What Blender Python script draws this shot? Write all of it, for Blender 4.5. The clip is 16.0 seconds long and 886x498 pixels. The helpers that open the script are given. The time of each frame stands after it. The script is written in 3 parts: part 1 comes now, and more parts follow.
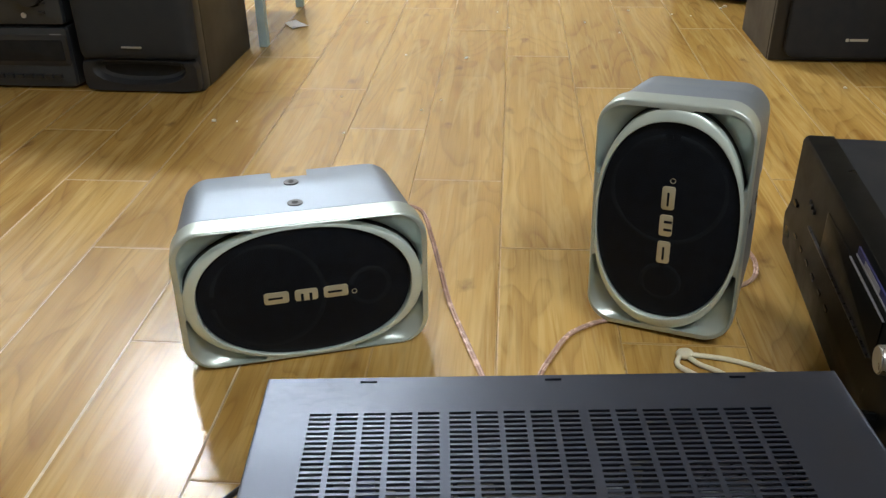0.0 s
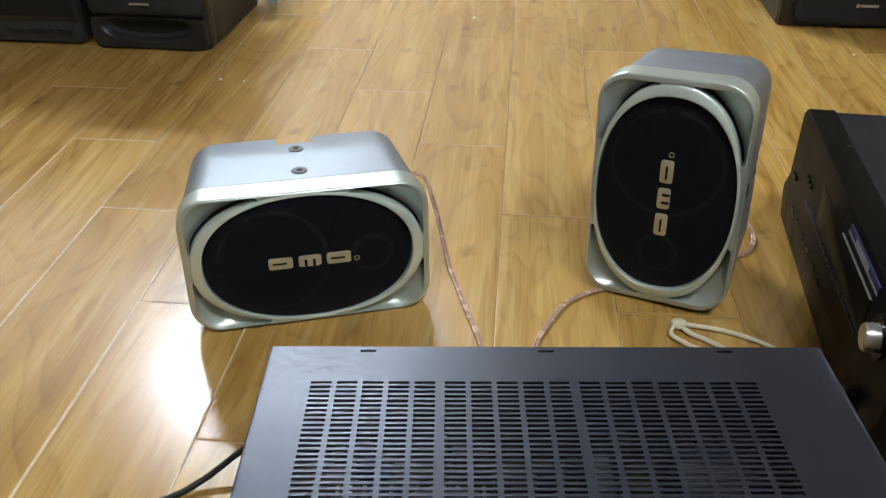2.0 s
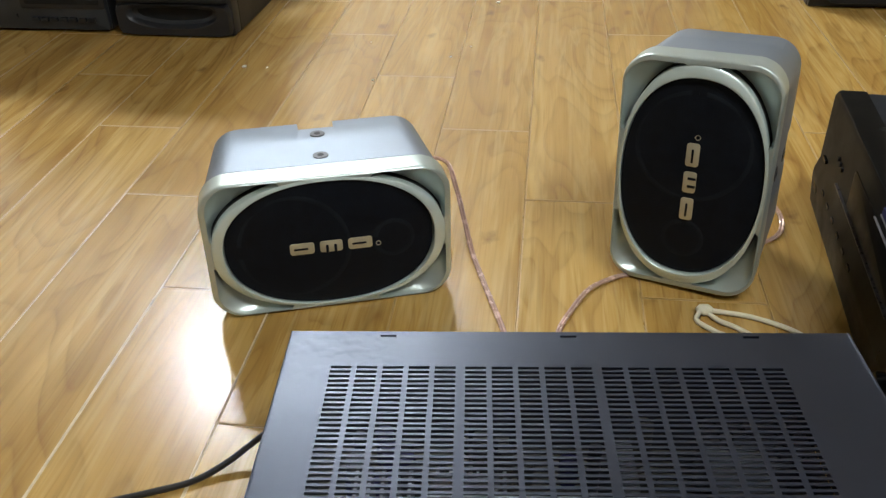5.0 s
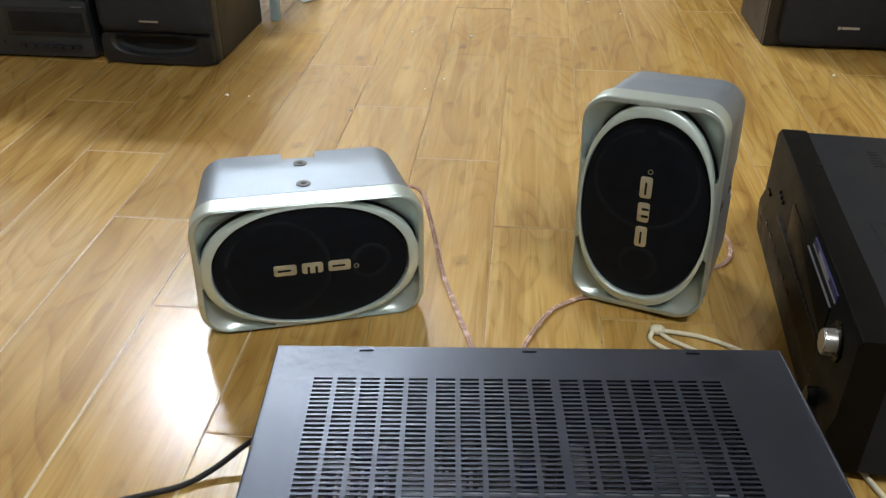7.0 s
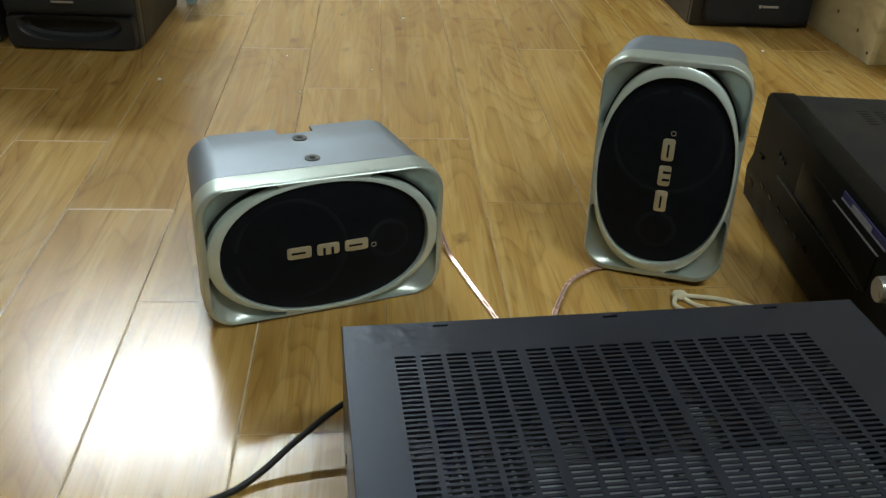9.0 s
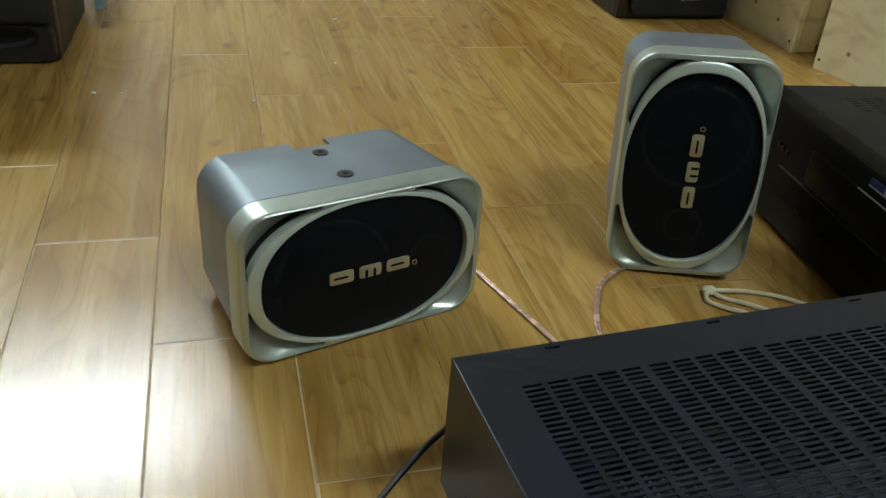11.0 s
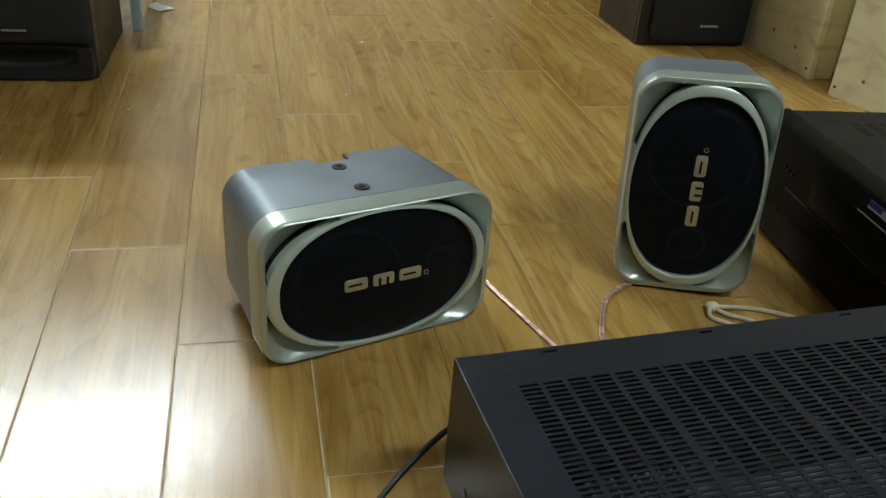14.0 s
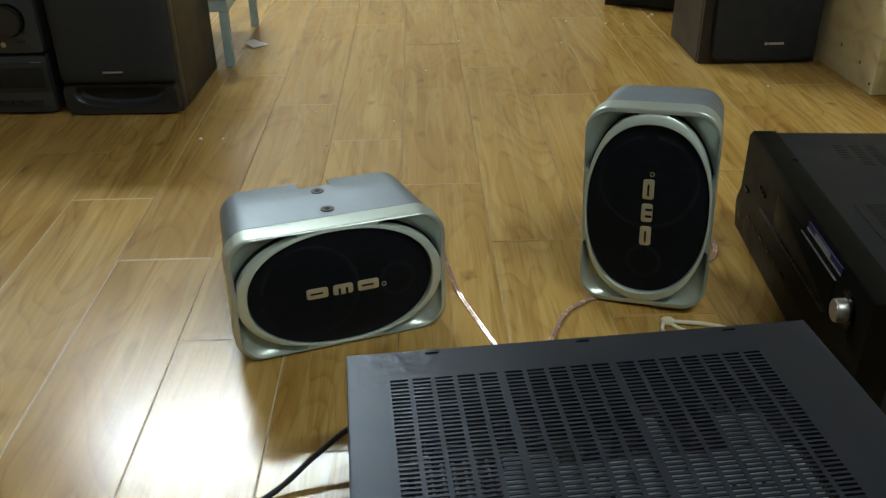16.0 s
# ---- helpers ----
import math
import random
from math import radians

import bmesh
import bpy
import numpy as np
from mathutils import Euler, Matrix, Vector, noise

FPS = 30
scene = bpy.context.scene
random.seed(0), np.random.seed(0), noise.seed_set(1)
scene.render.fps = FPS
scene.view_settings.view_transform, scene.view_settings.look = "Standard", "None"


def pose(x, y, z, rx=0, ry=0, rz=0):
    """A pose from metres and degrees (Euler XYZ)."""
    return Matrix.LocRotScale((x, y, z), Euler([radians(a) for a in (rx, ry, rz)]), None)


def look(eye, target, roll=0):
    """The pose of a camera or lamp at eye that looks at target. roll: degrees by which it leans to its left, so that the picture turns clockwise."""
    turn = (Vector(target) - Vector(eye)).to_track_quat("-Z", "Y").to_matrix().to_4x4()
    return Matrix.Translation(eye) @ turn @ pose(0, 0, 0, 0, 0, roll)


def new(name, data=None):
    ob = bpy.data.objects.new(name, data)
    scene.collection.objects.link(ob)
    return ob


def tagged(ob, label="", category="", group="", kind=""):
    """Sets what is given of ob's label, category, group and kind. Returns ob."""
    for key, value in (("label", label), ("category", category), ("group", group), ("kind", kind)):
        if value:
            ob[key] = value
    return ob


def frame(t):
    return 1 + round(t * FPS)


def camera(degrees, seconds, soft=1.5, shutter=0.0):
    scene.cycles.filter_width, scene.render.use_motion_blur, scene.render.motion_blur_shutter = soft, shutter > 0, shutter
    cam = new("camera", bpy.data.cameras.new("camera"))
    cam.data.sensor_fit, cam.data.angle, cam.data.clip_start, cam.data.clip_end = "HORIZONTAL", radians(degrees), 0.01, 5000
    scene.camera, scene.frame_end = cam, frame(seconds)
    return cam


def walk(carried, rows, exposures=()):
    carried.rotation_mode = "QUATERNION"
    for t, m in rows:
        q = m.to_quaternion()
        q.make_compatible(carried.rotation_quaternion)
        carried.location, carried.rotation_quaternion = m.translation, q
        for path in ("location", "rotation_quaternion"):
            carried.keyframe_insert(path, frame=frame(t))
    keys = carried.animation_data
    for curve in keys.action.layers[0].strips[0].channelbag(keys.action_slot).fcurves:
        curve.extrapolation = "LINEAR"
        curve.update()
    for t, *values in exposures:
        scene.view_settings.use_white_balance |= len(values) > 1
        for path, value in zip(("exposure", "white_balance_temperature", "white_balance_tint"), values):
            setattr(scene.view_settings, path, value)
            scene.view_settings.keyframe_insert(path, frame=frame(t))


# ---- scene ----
cam = camera(54.5, 16.0, soft=1.4)
PATH = [
    (0, (0.042, 0.031, 0.53), (0.008, 1.773, -0.452), -0.8),
    (0.5, (0.042, 0.029, 0.55), (0.029, 1.776, -0.423), -0.7),
    (1, (0.05, 0.015, 0.578), (0.047, 1.768, -0.384), -0.7),
    (1.5, (0.049, 0.011, 0.578), (0.027, 1.744, -0.421), 0.1),
    (2, (0.049, 0.024, 0.553), (-0.002, 1.709, -0.523), -0.2),
    (2.5, (0.048, 0.029, 0.546), (-0.022, 1.688, -0.57), -0.5),
    (3, (0.049, 0.033, 0.541), (-0.046, 1.682, -0.587), -1.3),
    (3.5, (0.053, 0.032, 0.542), (-0.059, 1.685, -0.579), -1.7),
    (4, (0.053, 0.03, 0.545), (-0.059, 1.692, -0.563), -1.6),
    (6.5, (0.053, 0.026, 0.548), (-0.032, 1.701, -0.542), -0.3),
    (7, (0.055, -0.028, 0.584), (0.008, 1.671, -0.471), 0.3),
    (7.5, (0.047, -0.08, 0.608), (0.038, 1.653, -0.389), 0.3),
    (8, (0.02, -0.11, 0.585), (0.108, 1.633, -0.391), 1.1),
    (8.5, (-0.03, -0.074, 0.563), (0.121, 1.67, -0.404), 2.0),
    (9, (-0.108, 0.009, 0.528), (0.158, 1.694, -0.515), 3.0),
    (9.2, (-0.15, 0.034, 0.529), (0.222, 1.702, -0.509), 3.2),
    (11.3, (-0.271, 0.095, 0.506), (0.309, 1.708, -0.523), 4.6),
    (11.5, (-0.271, 0.091, 0.51), (0.303, 1.711, -0.512), 4.2),
    (12, (-0.269, 0.082, 0.515), (0.305, 1.711, -0.494), 4.0),
    (12.5, (-0.274, 0.079, 0.512), (0.299, 1.715, -0.486), 4.3),
    (13, (-0.277, 0.069, 0.519), (0.282, 1.719, -0.464), 4.1),
    (13.5, (-0.276, 0.065, 0.518), (0.288, 1.717, -0.458), 4.4),
    (14, (-0.268, 0.051, 0.519), (0.254, 1.709, -0.469), 4.6),
    (14.5, (-0.166, 0.023, 0.525), (0.266, 1.696, -0.481), 4.0),
    (15, (-0.076, -0.003, 0.548), (0.22, 1.697, -0.463), 1.3),
    (15.5, (-0.066, -0.04, 0.571), (0.12, 1.682, -0.428), -0.8),
    (16, (-0.066, -0.082, 0.582), (0.085, 1.659, -0.39), -0.9),
]
EXPOSURES = [(0, 0.1, 6500, 10), (7, 0.1, 6500, 10), (8, -0.1, 6500, 7), (9, -0.4, 6500, 1), (11.5, -0.55, 6500, -2), (16, -0.6, 6500, -1)]
walk(cam, [(t, look(eye, target, roll)) for t, eye, target, roll in PATH], EXPOSURES)

# ---- world and light ----
world = bpy.data.worlds.new("world")
world.use_nodes = True
scene.world = world
world.node_tree.nodes["Background"].inputs[0].default_value = (0.6, 0.75, 1.0, 1)
world.node_tree.nodes["Background"].inputs[1].default_value = 0.05


# ---- materials ----
def principled(name):
    m = bpy.data.materials.new(name)
    m.use_nodes = True
    nt = m.node_tree
    return m, nt, nt.nodes["Principled BSDF"]


def node(nt, kind, **values):
    n = nt.nodes.new(kind)
    for key, v in values.items():
        n.inputs[key.replace("_", " ")].default_value = v
    return n


def ramp(nt, source, stops):
    r = nt.nodes.new("ShaderNodeValToRGB")
    e = r.color_ramp.elements
    while len(e) < len(stops):
        e.new(0.5)
    for k, (p, c) in enumerate(stops):
        e[k].position = p
        e[k].color = (*c, 1) if len(c) == 3 else c
    nt.links.new(source, r.inputs[0])
    return r


def grey(v):
    return (v, v, v)


def surface(name, colour, rough=0.5, metal=0.0, vary=0.15, scale=30.0, bump=0.05, grain=400.0, rough_vary=0.12, coat=0.0, spec=0.5, tint=None):
    """A painted, moulded or bare surface: blotchy colour and gloss at one scale, fine relief at another."""
    m, nt, b = principled(name)
    co = nt.nodes.new("ShaderNodeTexCoord")
    n1 = node(nt, "ShaderNodeTexNoise", Scale=scale, Detail=5.0, Roughness=0.6)
    n2 = node(nt, "ShaderNodeTexNoise", Scale=grain, Detail=2.0)
    nt.links.new(co.outputs["Object"], n1.inputs["Vector"])
    nt.links.new(co.outputs["Object"], n2.inputs["Vector"])
    lo = [c * (1 - vary) for c in colour]
    hi = [min(1, c * (1 + vary)) for c in colour]
    c = ramp(nt, n1.outputs["Fac"], [(0.3, lo), (0.7, hi)])
    nt.links.new(c.outputs[0], b.inputs["Base Color"])
    r = ramp(nt, n1.outputs["Fac"], [(0.25, grey(max(0.02, rough - rough_vary))), (0.75, grey(min(1, rough + rough_vary)))])
    nt.links.new(r.outputs[0], b.inputs["Roughness"])
    b.inputs["Metallic"].default_value = metal
    b.inputs["Coat Weight"].default_value = coat
    b.inputs["Specular IOR Level"].default_value = spec
    if tint:
        b.inputs["Specular Tint"].default_value = (*tint, 1)
    if bump:
        bp = node(nt, "ShaderNodeBump", Strength=bump, Distance=0.001)
        nt.links.new(n2.outputs["Fac"], bp.inputs["Height"])
        nt.links.new(bp.outputs[0], b.inputs["Normal"])
    return m


def laminate():
    """Honey-coloured oak laminate, its grain along the local y of each plank."""
    m, nt, b = principled("laminate")
    L = nt.links.new
    co = nt.nodes.new("ShaderNodeTexCoord")
    info = nt.nodes.new("ShaderNodeObjectInfo")
    shift = nt.nodes.new("ShaderNodeVectorMath")
    shift.operation = "MULTIPLY_ADD"
    comb = nt.nodes.new("ShaderNodeCombineXYZ")
    for k in range(3):
        L(info.outputs["Random"], comb.inputs[k])
    L(comb.outputs[0], shift.inputs[0])
    shift.inputs[1].default_value = (7.0, 23.0, 11.0)
    L(co.outputs["Object"], shift.inputs[2])

    def mapped(sx, sy):
        mp = nt.nodes.new("ShaderNodeMapping")
        mp.inputs["Scale"].default_value = (sx, sy, 1)
        L(shift.outputs[0], mp.inputs["Vector"])
        return mp.outputs[0]

    # cathedral figure: contour lines of a stretched noise
    big = node(nt, "ShaderNodeTexNoise", Scale=1.0, Detail=2.0, Roughness=0.4, Distortion=0.7)
    L(mapped(7.5, 1.6), big.inputs["Vector"])
    mul = nt.nodes.new("ShaderNodeMath"); mul.operation = "MULTIPLY"; mul.inputs[1].default_value = 14.0
    L(big.outputs["Fac"], mul.inputs[0])
    fr = nt.nodes.new("ShaderNodeMath"); fr.operation = "FRACT"
    L(mul.outputs[0], fr.inputs[0])
    rings = ramp(nt, fr.outputs[0], [(0.0, grey(0.3)), (0.08, grey(0.0)), (0.55, grey(0.10)), (0.84, grey(0.65)), (0.94, grey(1.0)), (1.0, grey(0.3))])
    # straight fibres
    fib = node(nt, "ShaderNodeTexNoise", Scale=1.0, Detail=5.0, Roughness=0.6, Distortion=0.5)
    L(mapped(48, 2.2), fib.inputs["Vector"])
    fine = node(nt, "ShaderNodeTexNoise", Scale=1.0, Detail=3.0)
    L(mapped(380, 9), fine.inputs["Vector"])
    # broad tone
    tone = node(nt, "ShaderNodeTexNoise", Scale=1.0, Detail=2.0)
    L(mapped(14, 1.6), tone.inputs["Vector"])
    # knots
    vor = node(nt, "ShaderNodeTexVoronoi", Scale=1.0, Randomness=1.0)
    vor.voronoi_dimensions = "2D"
    bend = nt.nodes.new("ShaderNodeVectorMath")
    bend.operation = "MULTIPLY_ADD"
    bend.inputs[1].default_value = (0.30, 0.30, 0.0)
    ragged = node(nt, "ShaderNodeTexNoise", Scale=1.0, Detail=3.0)
    L(mapped(60, 40), ragged.inputs["Vector"])
    L(ragged.outputs["Color"], bend.inputs[0])
    L(mapped(11, 7.5), bend.inputs[2])
    L(bend.outputs[0], vor.inputs["Vector"])
    knot = ramp(nt, vor.outputs["Distance"], [(0.02, grey(1.0)), (0.13, grey(0.0))])
    pick = nt.nodes.new("ShaderNodeSeparateColor")
    L(vor.outputs["Color"], pick.inputs[0])
    rare = nt.nodes.new("ShaderNodeMath"); rare.operation = "GREATER_THAN"; rare.inputs[1].default_value = 0.86
    L(pick.outputs[0], rare.inputs[0])
    kn = nt.nodes.new("ShaderNodeMath"); kn.operation = "MULTIPLY"
    L(knot.outputs[0], kn.inputs[0]); L(rare.outputs[0], kn.inputs[1])

    def mix(fac, a, bb, kind="MIX"):
        x = nt.nodes.new("ShaderNodeMix"); x.data_type = "RGBA"; x.blend_type = kind
        if isinstance(fac, float):
            x.inputs[0].default_value = fac
        else:
            L(fac, x.inputs[0])
        for sock, v in ((x.inputs[6], a), (x.inputs[7], bb)):
            if isinstance(v, tuple):
                sock.default_value = (*v, 1)
            else:
                L(v, sock)
        return x.outputs[2]

    base = ramp(nt, tone.outputs["Fac"], [(0.3, WOOD_A), (0.7, WOOD_B)]).outputs[0]
    fibc = ramp(nt, fib.outputs["Fac"], [(0.28, (0.62, 0.53, 0.40)), (0.6, (1.0, 1.0, 1.0))]).outputs[0]
    c = mix(0.40, base, fibc, "MULTIPLY")
    pores = ramp(nt, fine.outputs["Fac"], [(0.32, (0.70, 0.62, 0.50)), (0.5, (1.0, 1.0, 1.0))]).outputs[0]
    c = mix(0.45, c, pores, "MULTIPLY")
    gate = ramp(nt, fib.outputs["Fac"], [(0.28, grey(0.60)), (0.66, grey(0.20))]).outputs[0]
    ringf = nt.nodes.new("ShaderNodeMath"); ringf.operation = "MULTIPLY"
    L(rings.outputs[0], ringf.inputs[0]); L(gate, ringf.inputs[1])
    c = mix(ringf.outputs[0], c, WOOD_DARK)
    # pale flecks and short dark dashes along the grain
    flame = node(nt, "ShaderNodeTexNoise", Scale=1.0, Detail=3.0, Roughness=0.55, Distortion=1.2)
    L(mapped(40, 2.6), flame.inputs["Vector"])
    c = mix(ramp(nt, flame.outputs["Fac"], [(0.50, grey(0.0)), (0.64, grey(0.30)), (0.78, grey(0.0))]).outputs[0], c, (0.72, 0.53, 0.21))
    dash = node(nt, "ShaderNodeTexNoise", Scale=1.0, Detail=2.0, Roughness=0.5, Distortion=0.8)
    L(mapped(120, 7.5), dash.inputs["Vector"])
    c = mix(ramp(nt, dash.outputs["Fac"], [(0.60, grey(0.0)), (0.75, grey(0.30))]).outputs[0], c, WOOD_DARK)
    kf = nt.nodes.new("ShaderNodeMath"); kf.operation = "MULTIPLY"; kf.inputs[1].default_value = 0.6
    L(kn.outputs[0], kf.inputs[0])
    c = mix(kf.outputs[0], c, (0.13, 0.06, 0.022))
    per = ramp(nt, info.outputs["Random"], [(0.0, (0.95, 0.94, 0.92)), (0.5, (1.0, 1.0, 1.0)), (1.0, (0.97, 0.97, 0.97))]).outputs[0]
    c = mix(1.0, c, per, "MULTIPLY")
    L(c, b.inputs["Base Color"])
    sm = node(nt, "ShaderNodeTexNoise", Scale=7.0, Detail=1.0)
    L(shift.outputs[0], sm.inputs["Vector"])
    r = ramp(nt, sm.outputs["Fac"], [(0.3, grey(FLOOR_ROUGH - 0.02)), (0.75, grey(FLOOR_ROUGH + 0.025))])
    L(r.outputs[0], b.inputs["Roughness"])
    b.inputs["Specular IOR Level"].default_value = 0.8
    add = nt.nodes.new("ShaderNodeMath"); add.operation = "ADD"
    L(fine.outputs["Fac"], add.inputs[0]); L(fib.outputs["Fac"], add.inputs[1])
    bp = node(nt, "ShaderNodeBump", Strength=0.035, Distance=0.0006)
    L(add.outputs[0], bp.inputs["Height"])
    L(bp.outputs[0], b.inputs["Normal"])
    return m


def plywood():
    m, nt, b = principled("plywood")
    L = nt.links.new
    co = nt.nodes.new("ShaderNodeTexCoord")
    mp = nt.nodes.new("ShaderNodeMapping")
    mp.inputs["Scale"].default_value = (1, 4, 9)
    L(co.outputs["Object"], mp.inputs["Vector"])
    n = node(nt, "ShaderNodeTexNoise", Scale=2.5, Detail=6.0, Distortion=0.8)
    L(mp.outputs[0], n.inputs["Vector"])
    c = ramp(nt, n.outputs["Fac"], [(0.3, (0.60, 0.51, 0.31)), (0.5, (0.76, 0.68, 0.45)), (0.75, (0.82, 0.76, 0.54))])
    v = node(nt, "ShaderNodeTexVoronoi", Scale=13.0)
    v.voronoi_dimensions = "2D"
    sep = nt.nodes.new("ShaderNodeSeparateXYZ")
    flat = nt.nodes.new("ShaderNodeCombineXYZ")
    L(co.outputs["Object"], sep.inputs[0])
    L(sep.outputs[1], flat.inputs[0])
    L(sep.outputs[2], flat.inputs[1])
    L(flat.outputs[0], v.inputs["Vector"])
    k = ramp(nt, v.outputs["Distance"], [(0.025, grey(1.0)), (0.075, grey(0.0))])
    pk = nt.nodes.new("ShaderNodeSeparateColor")
    L(v.outputs["Color"], pk.inputs[0])
    gt = nt.nodes.new("ShaderNodeMath"); gt.operation = "GREATER_THAN"; gt.inputs[1].default_value = 0.5
    L(pk.outputs[1], gt.inputs[0])
    mu = nt.nodes.new("ShaderNodeMath"); mu.operation = "MULTIPLY"
    L(k.outputs[0], mu.inputs[0]); L(gt.outputs[0], mu.inputs[1])
    x = nt.nodes.new("ShaderNodeMix"); x.data_type = "RGBA"
    L(mu.outputs[0], x.inputs[0]); L(c.outputs[0], x.inputs[6])
    x.inputs[7].default_value = (0.16, 0.09, 0.04, 1)
    L(x.outputs[2], b.inputs["Base Color"])
    b.inputs["Roughness"].default_value = 0.75
    bp = node(nt, "ShaderNodeBump", Strength=0.25, Distance=0.001)
    L(n.outputs["Fac"], bp.inputs["Height"]); L(bp.outputs[0], b.inputs["Normal"])
    return m


def dented_steel():
    """Blue-black painted steel, dented and scuffed near one rear corner."""
    m = surface("blue_black_steel_cover", (0.0105, 0.0118, 0.0185), 0.37, 0.0, vary=0.25, scale=14, bump=0.06, grain=1200, rough_vary=0.05, spec=0.85, tint=(0.66, 0.76, 1.0))
    nt = m.node_tree
    b = nt.nodes["Principled BSDF"]
    co = nt.nodes.new("ShaderNodeTexCoord")
    n = node(nt, "ShaderNodeTexNoise", Scale=75.0, Detail=1.0)
    nt.links.new(co.outputs["Object"], n.inputs["Vector"])
    dist = nt.nodes.new("ShaderNodeVectorMath")
    dist.operation = "DISTANCE"
    dist.inputs[1].default_value = (0.045, -0.012, 0.1335)
    nt.links.new(co.outputs["Object"], dist.inputs[0])
    near = ramp(nt, dist.outputs["Value"], [(0.012, grey(1.0)), (0.06, grey(0.0))])
    peak = ramp(nt, n.outputs["Fac"], [(0.46, grey(0.0)), (0.75, grey(1.0))])
    mu = nt.nodes.new("ShaderNodeMath")
    mu.operation = "MULTIPLY"
    nt.links.new(near.outputs[0], mu.inputs[0])
    nt.links.new(peak.outputs[0], mu.inputs[1])
    bp = node(nt, "ShaderNodeBump", Strength=0.5, Distance=0.001)
    nt.links.new(mu.outputs[0], bp.inputs["Height"])
    old = b.inputs["Normal"].links[0].from_socket
    nt.links.new(old, bp.inputs["Normal"])
    nt.links.new(bp.outputs[0], b.inputs["Normal"])
    return m


WOOD_A, WOOD_B, WOOD_DARK, FLOOR_ROUGH = (0.42, 0.240, 0.060), (0.56, 0.352, 0.106), (0.19, 0.088, 0.020), 0.228
M_FLOOR = laminate()
M_EDGE = surface("plank_edge", (0.415, 0.250, 0.074), 0.34, vary=0.15, scale=60, bump=0.05)
# paler copy of the edge colour, stands in for lamp glints on joints
M_GLINT_EDGE = surface("pale_glint_plank_edge", (0.62, 0.49, 0.30), 0.34, vary=0.25, scale=45, bump=0.05)
M_PLY = plywood()
M_SUB = surface("joint_filler", (0.30, 0.19, 0.085), 0.6)
M_WALL = surface("grey_wall_paint", (0.40, 0.39, 0.37), 0.8, vary=0.04, scale=4, grain=150, bump=0.1)
M_CEIL = surface("grey_ceiling_paint", (0.42, 0.42, 0.42), 0.85, vary=0.03, scale=4, grain=150, bump=0.1)
M_SILVER = surface("silver_paint", (0.275, 0.315, 0.375), 0.47, 0.70, vary=0.05, scale=25, bump=0.05, grain=1500, rough_vary=0.04)
M_BEZEL = surface("satin_silver_bezel", (0.52, 0.59, 0.565), 0.33, 0.62, vary=0.04, scale=25, bump=0.03, grain=1500, rough_vary=0.04)
M_RING = surface("pale_silver_ring", (0.64, 0.74, 0.71), 0.36, 0.45, vary=0.04, scale=30, bump=0.03, grain=1500, rough_vary=0.04)
M_GRILLE = surface("black_mesh", (0.0045, 0.0062, 0.0100), 0.5, 0.0, vary=0.3, scale=60, bump=0.5, grain=900, spec=0.14)
M_CONE = surface("dark_cone_behind_mesh", (0.0105, 0.0130, 0.0170), 0.6, vary=0.3, bump=0.3, grain=900, spec=0.12)
M_GOLD = surface("pale_gold_badge", (0.56, 0.51, 0.36), 0.42, 0.5, vary=0.08, scale=80, bump=0.02)
M_STEEL = surface("dark_steel", (0.09, 0.09, 0.095), 0.33, 0.9, vary=0.4, scale=250)
M_HOLE = surface("black_void", (0.004, 0.004, 0.004), 0.8, vary=0.1)
M_GAP = surface("painted_gap_shade", (0.012, 0.0145, 0.014), 0.6, vary=0.2)
M_AMP = dented_steel()
M_BLACK = surface("black_plastic", (0.017, 0.018, 0.021), 0.42, vary=0.2, scale=20, bump=0.05)
M_FASCIA = surface("charcoal_plastic_fascia", (0.030, 0.035, 0.041), 0.36, vary=0.2, scale=25, bump=0.03)
M_GLOSS = surface("glossy_black_panel", (0.005, 0.005, 0.005), 0.26, vary=0.2, scale=25, bump=0.01, rough_vary=0.06, spec=0.09)
M_RCV = surface("black_brushed_front", (0.0050, 0.0047, 0.0042), 0.36, 0.0, vary=0.3, scale=20, bump=0.05, spec=0.06)
M_RCVTOP = surface("dull_black_steel", (0.0150, 0.0162, 0.0205), 0.42, vary=0.3, scale=12, bump=0.06, grain=1000, spec=0.13, tint=(0.8, 0.88, 1.0))
M_CHROME = surface("brushed_silver_knob", (0.46, 0.455, 0.44), 0.32, 0.85, vary=0.08, scale=100)
M_BLUE = surface("blue_sticker", (0.014, 0.015, 0.075), 0.5, vary=0.2, scale=90, spec=0.3)
M_LABEL = surface("grey_sticker", (0.20, 0.20, 0.22), 0.5, vary=0.2, scale=120)
M_HEAT = surface("bare_aluminium", (0.25, 0.28, 0.31), 0.42, 0.3, vary=0.25, scale=60)
M_BOARD = surface("circuit_board", (0.05, 0.045, 0.03), 0.6, vary=0.4, scale=90)
M_VINYL = surface("dark_brown_wood_vinyl", (0.0135, 0.0112, 0.0098), 0.48, vary=0.3, scale=9, bump=0.08, grain=300)
M_CLOTH = surface("charcoal_grille_cloth", (0.018, 0.0215, 0.027), 0.75, vary=0.15, scale=40, bump=0.6, grain=1600)
M_NAVY = surface("blue_black_grille_cloth", (0.012, 0.014, 0.020), 0.8, vary=0.15, scale=40, bump=0.6, grain=1600)
M_BADGE = surface("silver_badge", (0.55, 0.55, 0.55), 0.4, 0.7, vary=0.1)
M_STOOL = surface("pale_blue_painted_steel", (0.36, 0.47, 0.50), 0.45, vary=0.12, scale=30)
M_SEAT = surface("pale_worn_wood", (0.55, 0.45, 0.30), 0.6, vary=0.2, scale=25)
